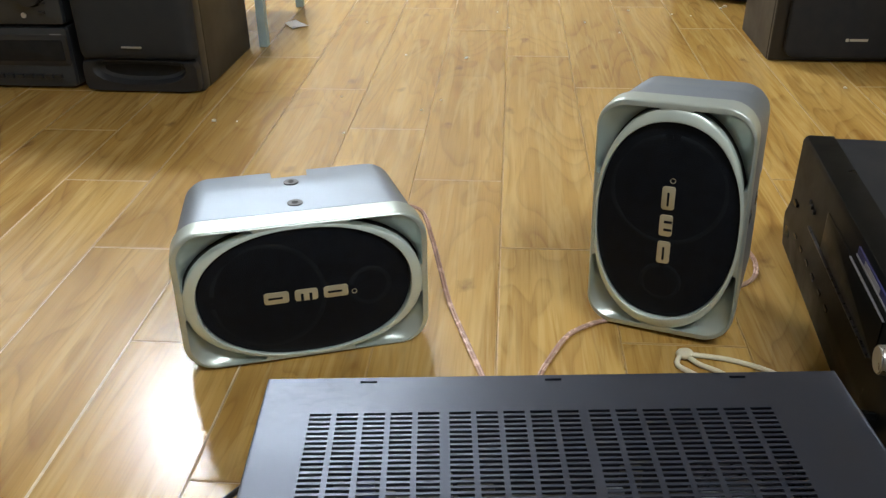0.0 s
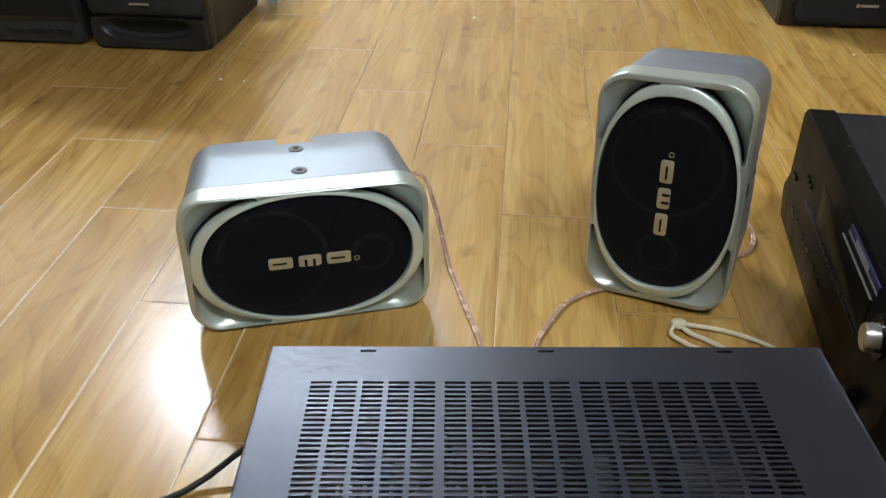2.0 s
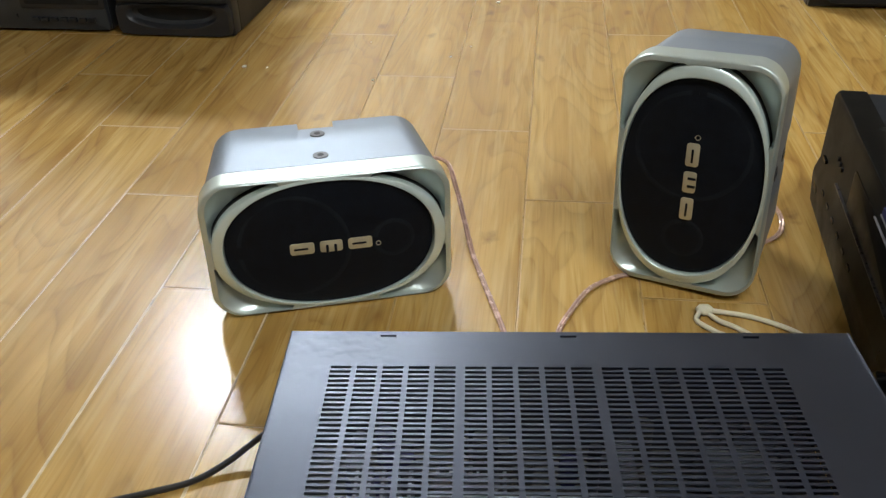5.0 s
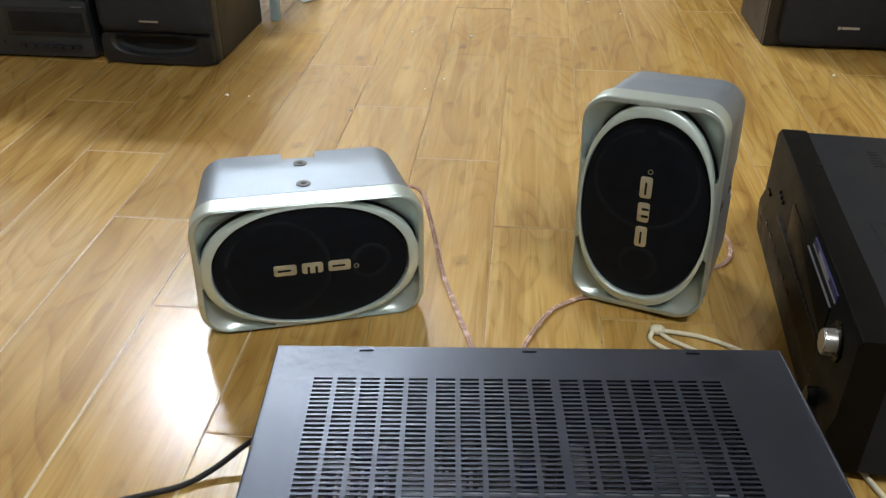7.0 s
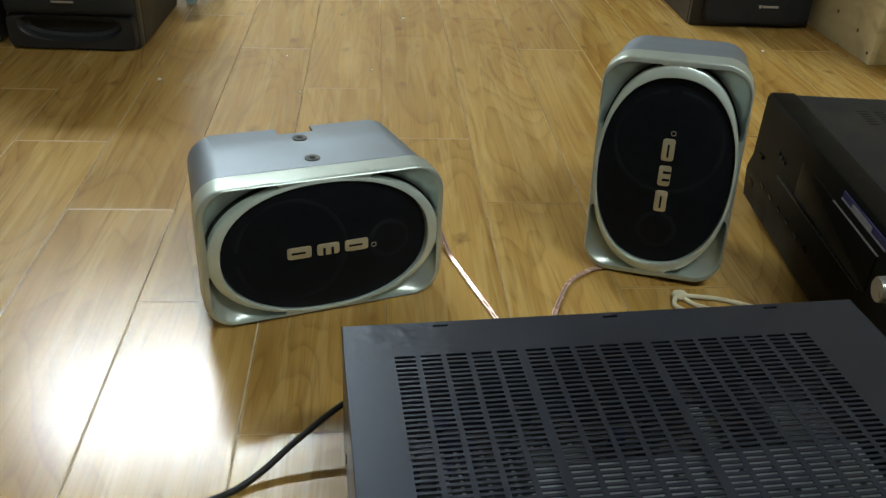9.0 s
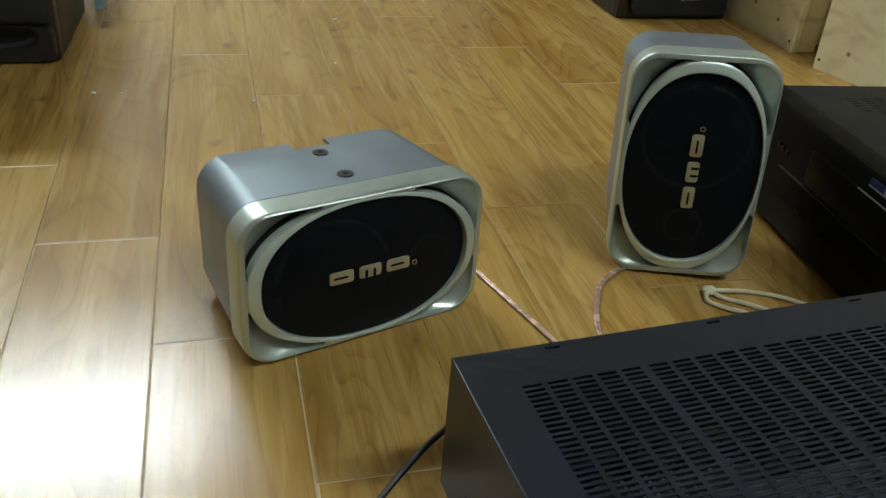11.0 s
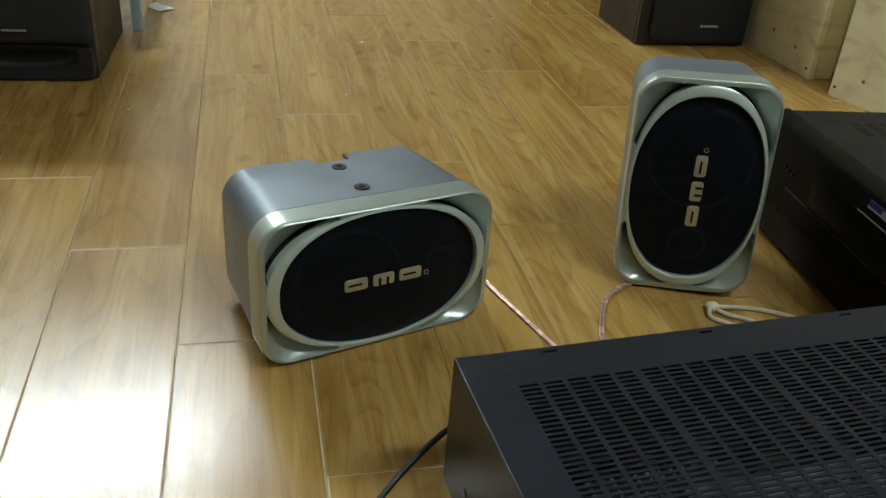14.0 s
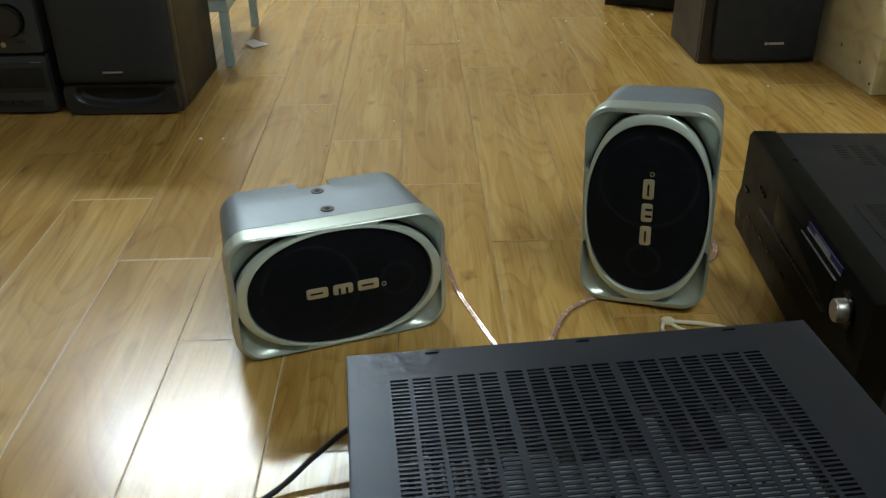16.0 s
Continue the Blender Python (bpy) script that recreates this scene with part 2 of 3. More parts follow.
M_PAPER = surface("white_paper", (0.90, 0.90, 0.89), 0.8, vary=0.03)
M_WHITECORD = surface("cream_cord", (0.72, 0.67, 0.50), 0.5, vary=0.08, scale=80)
M_BLACKCORD = surface("black_rubber_cord", (0.012, 0.012, 0.012), 0.4, vary=0.2)
M_COPPER = surface("copper_strand_in_clear_sleeve", (0.56, 0.36, 0.28), 0.25, 0.25, vary=0.06, scale=90, bump=0.15, grain=500, coat=0.7)
M_CRUMB = surface("white_crumb", (0.95, 0.90, 0.76), 0.7, vary=0.03)


def tube_glow(strength):
    m, nt, b = principled("lit_lamp_diffuser")
    b.inputs["Base Color"].default_value = (0.9, 0.9, 0.9, 1)
    b.inputs["Emission Color"].default_value = (0.90, 0.955, 0.965, 1)
    b.inputs["Emission Strength"].default_value = strength
    return m


# ---- mesh helpers ----
def part(name, bm, material, parent=None, label="", smooth=False):
    me = bpy.data.meshes.new(name)
    bmesh.ops.recalc_face_normals(bm, faces=bm.faces)
    bm.to_mesh(me)
    bm.free()
    me.materials.append(material)
    if smooth:
        for p in me.polygons:
            p.use_smooth = True
        me.set_sharp_from_angle(angle=radians(38))
    ob = new(name, me)
    ob.parent = parent
    if label:
        tagged(ob, label)
    return ob


def thing(name, m, label, category, group="", kind=""):
    ob = new(name)
    ob.empty_display_size = 0.05
    ob.matrix_world = m
    return tagged(ob, label, category, group, kind)


def box(x0, x1, y0, y1, z0, z1, bevel=0.0, seg=2, bm=None):
    b = bmesh.new()
    bmesh.ops.create_cube(b, size=1.0)
    for v in b.verts:
        v.co = Vector(((x0 + x1) / 2 + v.co.x * (x1 - x0), (y0 + y1) / 2 + v.co.y * (y1 - y0), (z0 + z1) / 2 + v.co.z * (z1 - z0)))
    if bevel:
        bmesh.ops.bevel(b, geom=b.edges[:], offset=bevel, segments=seg, profile=0.5, affect="EDGES")
    if bm is None:
        return b
    return join(bm, b)


def join(bm, b):
    me = bpy.data.meshes.new("scratch")
    b.to_mesh(me)
    b.free()
    bm.from_mesh(me)
    bpy.data.meshes.remove(me)
    return bm


def cyl(p, r, h, axis="z", n=24, r2=None, bevel=0.0, bm=None):
    """A cylinder or cone whose base centre is p and which grows along an axis."""
    b = bmesh.new()
    bmesh.ops.create_cone(b, cap_ends=True, segments=n, radius1=r, radius2=r if r2 is None else r2, depth=h)
    if bevel:
        rim = [e for e in b.edges if abs(e.verts[0].co.z - e.verts[1].co.z) < 1e-6]
        bmesh.ops.bevel(b, geom=rim, offset=bevel, segments=2, affect="EDGES")
    turn = {"z": Matrix(), "y": pose(0, 0, 0, -90), "-y": pose(0, 0, 0, 90), "x": pose(0, 0, 0, 0, 90), "-x": pose(0, 0, 0, 0, -90)}[axis]
    bmesh.ops.transform(b, matrix=Matrix.Translation(p) @ turn @ Matrix.Translation((0, 0, h / 2)), verts=b.verts)
    return b if bm is None else join(bm, b)


def rounded(w, h, r, n=8):
    """The outline of a rounded rectangle of half sizes w and h, anticlockwise from the right."""
    out = []
    for cx, cz, a0 in ((w - r, h - r, 0), (-w + r, h - r, 90), (-w + r, -h + r, 180), (w - r, -h + r, 270)):
        for k in range(n + 1):
            a = radians(a0 + 90 * k / n)
            out.append((cx + r * math.cos(a), cz + r * math.sin(a)))
    return out


def loft(rings, cap_first=True, cap_last=True):
    """A skin over rings of points that all have the same count."""
    b = bmesh.new()
    vs = [[b.verts.new(p) for p in ring] for ring in rings]
    n = len(vs[0])
    for r0, r1 in zip(vs, vs[1:]):
        for k in range(n):
            b.faces.new((r0[k], r0[(k + 1) % n], r1[(k + 1) % n], r1[k]))
    if cap_first:
        b.faces.new(vs[0])
    if cap_last:
        b.faces.new(vs[-1])
    return b


def oval(a, b, t, e=2.22):
    c, s = math.cos(t), math.sin(t)
    k = (abs(c / a) ** e + abs(s / b) ** e) ** (-1 / e)
    return k


def rect_reach(w, h, r, t):
    """How far a ray at angle t goes to the outline of a rounded rectangle."""
    c, s = abs(math.cos(t)), abs(math.sin(t))
    k = min(w / c if c > 1e-9 else 9, h / s if s > 1e-9 else 9)
    x, z = k * c, k * s
    if x > w - r and z > h - r:
        px, pz = w - r, h - r
        bq = c * px + s * pz
        k = bq + math.sqrt(max(0, bq * bq - (px * px + pz * pz - r * r)))
    return k


def slab(w, h, r, y0, y1, bevel=0.002, cx=0.0, cz=0.0, n=6):
    """A rounded rectangular plate in the xz plane from y0 to y1, with eased edges at both faces."""
    s = 1 if y1 > y0 else -1
    rings = []
    for y, inset in ((y0, bevel), (y0 + s * bevel * 0.3, bevel * 0.3), (y0 + s * bevel, 0), (y1 - s * bevel, 0), (y1 - s * bevel * 0.3, bevel * 0.3), (y1, bevel)):
        rings.append([(cx + x, y, cz + z) for x, z in rounded(w - inset, h - inset, max(r - inset, 0.0004), n)])
    return loft(rings)


def spline(points, steps=10):
    """A smooth line through points (Catmull-Rom)."""
    p = [Vector(q) for q in points]
    p = [2 * p[0] - p[1], *p, 2 * p[-1] - p[-2]]
    out = []
    for k in range(1, len(p) - 2):
        a, b, c, d = p[k - 1 : k + 3]
        for s in range(steps):
            t = s / steps
            out.append(0.5 * (2 * b + (c - a) * t + (2 * a - 5 * b + 4 * c - d) * t * t + (3 * b - a - 3 * c + d) * t**3))
    return [*out, p[-2]]


def tube(line, r, n=8, bm=None):
    b = bmesh.new() if bm is None else bm
    rings = []
    for k, p in enumerate(line):
        d = (line[min(k + 1, len(line) - 1)] - line[max(k - 1, 0)]).normalized()
        u = d.cross(Vector((0, 0, 1)))
        u = u.normalized() if u.length > 1e-4 else Vector((1, 0, 0))
        w = u.cross(d)
        rings.append([b.verts.new(p + r * (math.cos(2 * math.pi * j / n) * u + math.sin(2 * math.pi * j / n) * w)) for j in range(n)])
    for r0, r1 in zip(rings, rings[1:]):
        for j in range(n):
            b.faces.new((r0[j], r0[(j + 1) % n], r1[(j + 1) % n], r1[j]))
    b.faces.new(rings[0])
    b.faces.new(rings[-1])
    return b


# ---- the room ----
X0, X1, Y0, Y1, H = -2.1, 2.0, -2.2, 4.9, 2.62
part_floor = tagged(part("floor", box(X0 - 0.1, X1 + 0.1, Y0 - 0.1, Y1 + 0.1, -0.12, -0.0011), M_SUB), "honey oak laminate plank floor, glossy and scuffed", "floor", kind="structure")
tagged(part("ceiling", box(X0 - 0.1, X1 + 0.1, Y0 - 0.1, Y1 + 0.1, H, H + 0.1), M_CEIL), "plain pale grey ceiling", "ceiling", kind="structure")
for name, dims in (("wall_west", (X0 - 0.12, X0, Y0 - 0.12, Y1 + 0.12)), ("wall_east", (X1, X1 + 0.12, Y0 - 0.12, Y1 + 0.12)), ("wall_south", (X0, X1, Y0 - 0.12, Y0)), ("wall_north", (X0, X1, Y1, Y1 + 0.12))):
    tagged(part(name, box(*dims, -0.004, H - 0.002), M_WALL), "plain pale grey painted wall", "wall", kind="structure")

# ---- the ceiling lamps ----
def ceiling_lamp(m, glow):
    lamp = thing("ceiling_lamp", m, "long lit white ceiling light, out of view, with a frosted diffuser", "lamp", "ceiling lights")
    for x0, x1, y0, y1 in ((-0.68, 0.68, 0.1405, 0.165), (-0.68, 0.68, -0.165, -0.1405), (-0.68, -0.6505, -0.14, 0.14), (0.6505, 0.68, -0.14, 0.14)):
        part("frame", box(x0, x1, y0, y1, -0.030, -0.002, 0.002), M_CEIL, lamp)
    part("diffuser", box(-0.65, 0.65, -0.14, 0.14, -0.022, -0.003), glow, lamp, "glowing frosted diffuser")
    return lamp


GLOW, FILL_GLOW = tube_glow(122.0), tube_glow(46.0)
ceiling_lamp(pose(-0.93, 3.58, H), GLOW)
# added unseen fill lamp, brightens the near floor and the speaker fronts
ceiling_lamp(pose(0.85, -0.45, H), FILL_GLOW)


# ---- the small oval-fronted loudspeakers ----
SW, SH, SD = 0.1240, 0.0757, 0.142   # half width, half height, depth


def oval_speaker(m, label, badge_turn=1):
    root = thing("loudspeaker", m, label, "speaker", "pair of silver loudspeakers")
    n = 216
    ang = [2 * math.pi * (k + 0.5) / n for k in range(n)]

    def ring(reach, y):
        return [(reach(t) * math.cos(t), y(t) if callable(y) else y, reach(t) * math.sin(t)) for t in ang]

    # cabinet: tapers to the back, with a notch in the rear edge of one long side
    tx, tz, t_top = math.tan(radians(4.0)), math.tan(radians(1.7)), math.tan(radians(0.5))

    def outline(y, inset=0.0, r=0.030):
        w, h = SW - 0.0008 - y * tx - inset, SH - 0.0008 - inset
        pts = [(px, pz - y * (t_top if pz > 0 else -tz) * min(1, abs(pz) / 0.04)) for px, pz in rounded(w, h, r - inset * 0.5, 10)]
        h -= y * t_top
        k = 11
        return pts[:k] + [(0.0195, h), (0.0190, h), (-0.0190, h), (-0.0195, h)] + pts[k:]

    def lift(y, notch, inset=0.0):
        return [(x, y - (0.016 if notch and abs(x) < 0.0193 and z > 0.03 else 0.0), z) for x, z in outline(y, inset)]

    b = loft([lift(0.0300, False, 0.0020), lift(0.0312, False, 0.0016), lift(0.0318, False), lift(0.09, False), lift(SD - 0.002, True), lift(SD, True, 0.0015), lift(SD, True, 0.004), lift(SD - 0.028, False, 0.0045)], cap_first=True, cap_last=True)
    part("cabinet", b, M_SILVER, root, "brushed silver moulded cabinet", smooth=True)

    # bezel with four scooped corners round the oval ring
    ow, oh, orr = SW, SH, 0.031
    iw, ih, ir = 0.1176, SH - 0.0024, 0.0275
    outer = lambda t: rect_reach(ow, oh, orr, t)
    edge = lambda d: (lambda t: rect_reach(ow - d, oh - d, orr - d, t))
    inner = lambda t: rect_reach(iw, ih, ir, t)
    ova = lambda t: min(oval(0.1174, 0.0731, t), inner(t) - 0.0003)
    gap = lambda t: max(0.0003, inner(t) - ova(t))

    def inside(t):
        """1 within a corner slot, 0 on the four bridges, with short rounded ends."""
        q = abs(math.degrees(math.atan2(abs(math.sin(t)), abs(math.cos(t)))))
        return max(0.0, min(1.0, (q - 8.6) / 1.7, (57.4 - q) / 1.7)) ** 0.5

    deep = lambda t: 0.0155 * inside(t)
    stop = lambda t: 1.0 - inside(t) * min(0.85, max(0.0018 / gap(t), 0.07))
    part_way = lambda f: (lambda t: inner(t) + (ova(t) - inner(t)) * f * stop(t))
    whole_way = lambda t: inner(t) + (ova(t) - inner(t)) * 0.995
    rings = [ring(edge(0.0012), 0.0298), ring(outer, 0.0285), ring(outer, 0.0050), ring(edge(0.0003), 0.0030), ring(edge(0.0010), 0.0012), ring(edge(0.0021), 0.0005), ring(inner, 0.0006)]
    for f, d in ((0.05, 0.10), (0.14, 0.24), (0.30, 0.43), (0.52, 0.64), (0.78, 0.85), (1.0, 1.0)):
        rings.append(ring(part_way(f), lambda t, d=d: 0.0007 + deep(t) * d))
    part("bezel", loft(rings, cap_first=True, cap_last=False), M_BEZEL, root, "satin silver bezel with four scooped corners", smooth=True)
    # slot walls coloured dark to give the shade of the void behind the ring
    slot = [ring(part_way(1.0), lambda t: 0.0008 + deep(t)), ring(part_way(1.0), lambda t: 0.0009 + deep(t) * 1.25), ring(whole_way, lambda t: 0.0009 + deep(t) * 1.25), ring(whole_way, lambda t: 0.0009 + 0.0098 * inside(t))]
    part("shadow_gap", loft(slot, False, False), M_GAP, root, "gap round the oval ring, painted dark as shade")
    ri = lambda d: (lambda t: min(oval(0.1058 + d, 0.0702 + d * 0.5, t), oval(0.1160, 0.0722, t)))
    full = lambda d: (lambda t: min(oval(0.1174 - d, 0.0731 - d, t), inner(t) + 0.001))
    wide = lambda t: full(0.0)(t) - ri(0.0)(t)
    lean = lambda f: (lambda t: full(0.0)(t) + (ri(0.0)(t) - full(0.0)(t)) * f)
    rr = [ring(full(0.0), 0.0112), ring(full(0.0), 0.0012), ring(lean(0.05), 0.0006)]
    for f, rise in ((0.30, 0.12), (0.60, 0.22), (0.85, 0.285), (0.95, 0.28), (1.0, 0.22)):
        rr.append(ring(lean(f), lambda t, rise=rise: 0.0006 - rise * wide(t)))
    rr += [ring(ri(-0.0003), 0.0020), ring(ri(-0.0005), 0.012)]
    part("oval_ring", loft(rr, False, False), M_RING, root, "pale silver oval ring", smooth=True)
    dome = []
    for f in (1.0, 0.988, 0.965, 0.9, 0.75, 0.55, 0.3, 0.05):
        y = 0.0028 - 0.0048 * (1 - f**3)
        dome.append(ring(lambda t, f=f: f * oval(0.1055, 0.0700, t), y if f < 1 else 0.008))
    part("grille", loft(dome, False, True), M_GRILLE, root, "black mesh oval grille", smooth=True)
    # faint cones behind the mesh
    for cx, rad in ((-0.036, 0.054), (0.063, 0.019)):
        bm = bmesh.new()
        for r0 in (rad,):
            line = []
            for k in range(49):
                a = 2 * math.pi * k / 48
                x, z = cx + r0 * math.cos(a), r0 * math.sin(a)
                q = math.hypot(x / 0.1055, z / 0.0700)
                line.append(Vector((x, 0.0028 - 0.0048 * (1 - q**3) + 0.0097, z)))
            tube(line, 0.0100, 24, bm)
        part("cone_edge", bm, M_CONE, root, "dark cone edge behind the mesh", smooth=True)
    # badge: three pale blocks with slits, and a dot
    for cx, w, slits in ((-0.0292, 0.0122, ((-0.0010, 0.0072, 0.0011),)), (0.0, 0.0114, ((-0.0042, 0.0014, 0.0040), (0.0042, 0.0014, 0.0040))), (0.0292, 0.0122, ((-0.0010, 0.0072, 0.0011),))):
        badge = part("badge_block", slab(w, 0.0064, 0.003, -0.0030, -0.0005, 0.0005, cx * badge_turn, -0.001 * badge_turn), M_GOLD, root, "pale gold badge block", smooth=True)
        for sx, sw, sh in slits:
            part("slit", slab(sw, sh, 0.0008, -0.0034, -0.0029, 0.0001, (cx + sx) * badge_turn, (-0.001 - (0.0020 if len(slits) > 1 else 0.0)) * badge_turn), M_GRILLE, badge)
    dot = part("badge_dot", tube([Vector((0.0475 * badge_turn + 0.0024 * math.cos(k * math.pi / 8), -0.0021, -0.004 * badge_turn + 0.0024 * math.sin(k * math.pi / 8))) for k in range(17)], 0.0004, 5), M_GOLD, root)
    # two recessed screws on one long side
    for y, x in ((0.0510, 0.0), (0.1070, 0.0005)):
        z = SH - 0.0008 - y * t_top
        s = part("screw", cyl((x, y, z - 0.0004), 0.0080, 0.0014, "z", 20, bevel=0.0004), M_STEEL, root, "dark steel hex screw", smooth=True)
        part("socket", cyl((x, y, z + 0.0009), 0.0035, 0.0004, "z", 6), M_HOLE, s)
    # binding posts on the back
    for sx, mat in ((-0.014, M_BLACK), (0.014, M_BLUE)):
        part("binding_post", cyl((sx, SD - 0.029, -0.015), 0.006, 0.018, "y", 12, bevel=0.001), M_BLACK, root, smooth=True)
    return root


oval_speaker(pose(-0.1077, 0.7479, 0.0773, -2.03, 0, 14.36) @ pose(0, 0, 0, 0, 0.60, 0), "silver loudspeaker with an oval black grille, lying on its long side")
right_m = pose(0.2488, 0.7921, 0.1277, -3.43, 0, -24.0) @ pose(0, 0, 0, 0, 87.73, 0)
oval_speaker(right_m, "silver loudspeaker with an oval black grille, standing on its short end", -1)


# ---- the amplifier in front, with its vented top ----
amp = thing("amplifier", pose(-0.0985, 0.5385, 0, 0, 0, 1.2), "blue-black steel amplifier with rows of vent slots in its cover", "amplifier")
AW, AD, AZ0, AZ1 = 0.420, 0.36, 0.014, 0.1335
cols, x = [], 0.0355
for k in range(17):
    if k in (5, 10):
        x += 0.0030
    cols.append((x, x + 0.0150))
    x += 0.01895
rows = [(-0.0400 - 0.00488 * k - 0.0026, -0.0400 - 0.00488 * k) for k in range(52)]
back_slots = [(0.0685, 0.0805), (0.2045, 0.2165), (0.3405, 0.3525)]


def cover():
    xs = sorted({0.0, AW, *[v for c in cols for v in c], *[v for c in back_slots for v in c]})
    ys = sorted({0.0, -AD, -0.0042, -0.0066, *[v for r in rows for v in r]})
    holes_x = {(a, bq) for a, bq in cols}
    verts, faces, idx = [], [], {}

    def vert(i, j):
        if (i, j) not in idx:
            idx[i, j] = len(verts)
            verts.append((xs[i], ys[j], AZ1))
        return idx[i, j]

    def inside(v, spans):
        return any(a < v < bq for a, bq in spans)

    for i in range(len(xs) - 1):
        cx = (xs[i] + xs[i + 1]) / 2
        for j in range(len(ys) - 1):
            cy = (ys[j] + ys[j + 1]) / 2
            if inside(cx, cols) and inside(cy, rows):
                continue
            if inside(cx, back_slots) and -0.0066 < cy < -0.0042:
                continue
            faces.append((vert(i, j), vert(i + 1, j), vert(i + 1, j + 1), vert(i, j + 1)))
    me = bpy.data.meshes.new("top_cover")
    me.from_pydata(verts, [], faces)
    me.materials.append(M_AMP)
    ob = new("top_cover", me)
    ob.parent = amp
    s = ob.modifiers.new("thickness", "SOLIDIFY")
    s.thickness, s.offset = 0.0011, -1
    return ob


tagged(cover(), "blue-black vented steel cover")
for xa, xb in ((-0.0006, 0.0008), (AW - 0.0008, AW + 0.0006)):
    part("side_panel", box(xa, xb, -AD, 0.0, AZ0, AZ1 - 0.0003, 0.0004), M_AMP, amp)
for xa in (0.0004, AW - 0.0004):
    part("folded_edge", tube([Vector((xa, -AD, AZ1 - 0.0011)), Vector((xa, -AD / 2, AZ1 - 0.0011)), Vector((xa, 0.0, AZ1 - 0.0011))], 0.0013, 12), M_AMP, amp, smooth=True)
part("cover_lip", box(0.0015, AW - 0.0015, -0.0008, 0.0002, AZ1 - 0.012, AZ1 - 0.0014), M_AMP, amp)
part("back_panel", box(0.002, AW - 0.002, -0.0042, -0.003, AZ0, AZ1 - 0.0135), M_BLACK, amp)
part("chassis", box(0.001, AW - 0.001, -AD, -0.002, AZ0 - 0.002, AZ0), M_BLACK, amp)
part("front_panel", box(-0.004, AW + 0.004, -AD - 0.022, -AD - 0.0005, AZ0 - 0.002, AZ1 + 0.002, 0.003), M_RCV, amp, "black front panel", smooth=True)
for fx in (0.045, AW - 0.045):
    for fy in (-0.045, -AD + 0.045):
        part("foot", cyl((fx, fy, 0.0), 0.020, AZ0 - 0.002, "z", 20, bevel=0.002), M_BLACK, amp, smooth=True)
for k in range(2):
    part("side_screw", cyl((-0.0006, -0.05 - 0.22 * k, 0.045), 0.004, 0.0010, "-x", 14), M_STEEL, amp)
part("circuit_board", box(0.02, AW - 0.02, -AD + 0.02, -0.02, 0.032, 0.034), M_BOARD, amp)
plate = part("shield_plate", box(0.107, 0.338, -0.30, -0.150, 0.1245, 0.1260, 0.0005), M_HEAT, amp, "bare aluminium plate under the slots")
for xa, xb, ya in ((0.114, 0.156, -0.136), (0.228, 0.243, -0.106), (0.287, 0.326, -0.111)):
    part("plate_tab", slab((xb - xa) / 2, (ya + 0.1497) / 2, 0.004, 0.0, 0.0012, 0.0004), M_HEAT, plate).matrix_local = Matrix.Translation(((xa + xb) / 2, (ya - 0.1497) / 2, 0.1262)) @ pose(0, 0, 0, 90)
for k in range(14):
    part("plate_hole", cyl((0.180 + 0.0225 * (k % 7) + 0.006 * (k // 7), -0.168 - 0.019 * (k // 7), 0.1260), 0.0022, 0.0003, "z", 10), M_HOLE, plate)
sink = part("heat_sink", box(0.058, 0.164, -0.225, -0.105, 0.034, 0.038, 0.0005), M_HEAT, amp, "finned aluminium heat sink")
for k in range(12):
    part("fin", box(0.06 + 0.009 * k, 0.0625 + 0.009 * k, -0.22, -0.11, 0.0381, 0.104), M_HEAT, sink)
part("transformer", box(0.305, 0.375, -0.105, -0.052, 0.034, 0.098, 0.003), M_STEEL, amp, "grey boxed transformer", smooth=True)
rnd = random.Random(4)
for k in range(26):
    cx, cy = rnd.uniform(0.05, 0.36), rnd.uniform(-0.10, -0.035)
    if cx > 0.285:
        continue
    part("capacitor", cyl((cx, cy, 0.034), rnd.uniform(0.004, 0.009), rnd.uniform(0.02, 0.055), "z", 12, bevel=0.0008), rnd.choice((M_BLACK, M_BLUE, M_BOARD, M_HEAT)), amp, smooth=True)

# ---- the receiver beside it ----
rcv = thing("receiver", pose(0.4065, 0.7415, 0, 0, 0, -98.3), "black receiver with a brushed front, silver knob and vented top", "receiver")
RW, RD, RZ0, RZ1 = 0.21, 0.36, 0.013, 0.1575
prof = [(0.006, RZ0), (0.0, RZ0 + 0.004), (-0.004, 0.052), (-0.004, 0.060), (0.0, 0.075), (0.0, RZ1 - 0.006), (0.003, RZ1 - 0.001), (0.006, RZ1), (0.032, RZ1), (0.032, RZ0)]
part("front_panel", loft([[(x, y, z) for y, z in prof] for x in (-RW - 0.003, RW + 0.003)]), M_RCV, rcv, "dark brushed front panel", smooth=True)
part("display_window", slab(0.098, 0.021, 0.003, -0.0010, 0.001, 0.0004, 0.03, 0.112), M_RCV, rcv, "glossy black display window", smooth=True)
part("lower_line", box(-0.12, 0.12, -0.0030, 0.0, 0.0885, 0.0895), M_STEEL, rcv)
part("tray_line", box(0.024, 0.132, -0.0030, -0.001, 0.1328, 0.1337, 0.0003), M_LABEL, rcv)
sticker = part("sticker", box(0.038, 0.140, -0.0016, 0.001, 0.1425, 0.1515, 0.0003), M_BLUE, rcv, "blue and grey sticker")
part("sticker_bar", box(0.062, 0.108, -0.0020, -0.0014, 0.1448, 0.1500), M_LABEL, sticker)
part("sticker_edge", box(0.038, 0.140, -0.0022, -0.0014, 0.1427, 0.1445), M_LABEL, sticker)
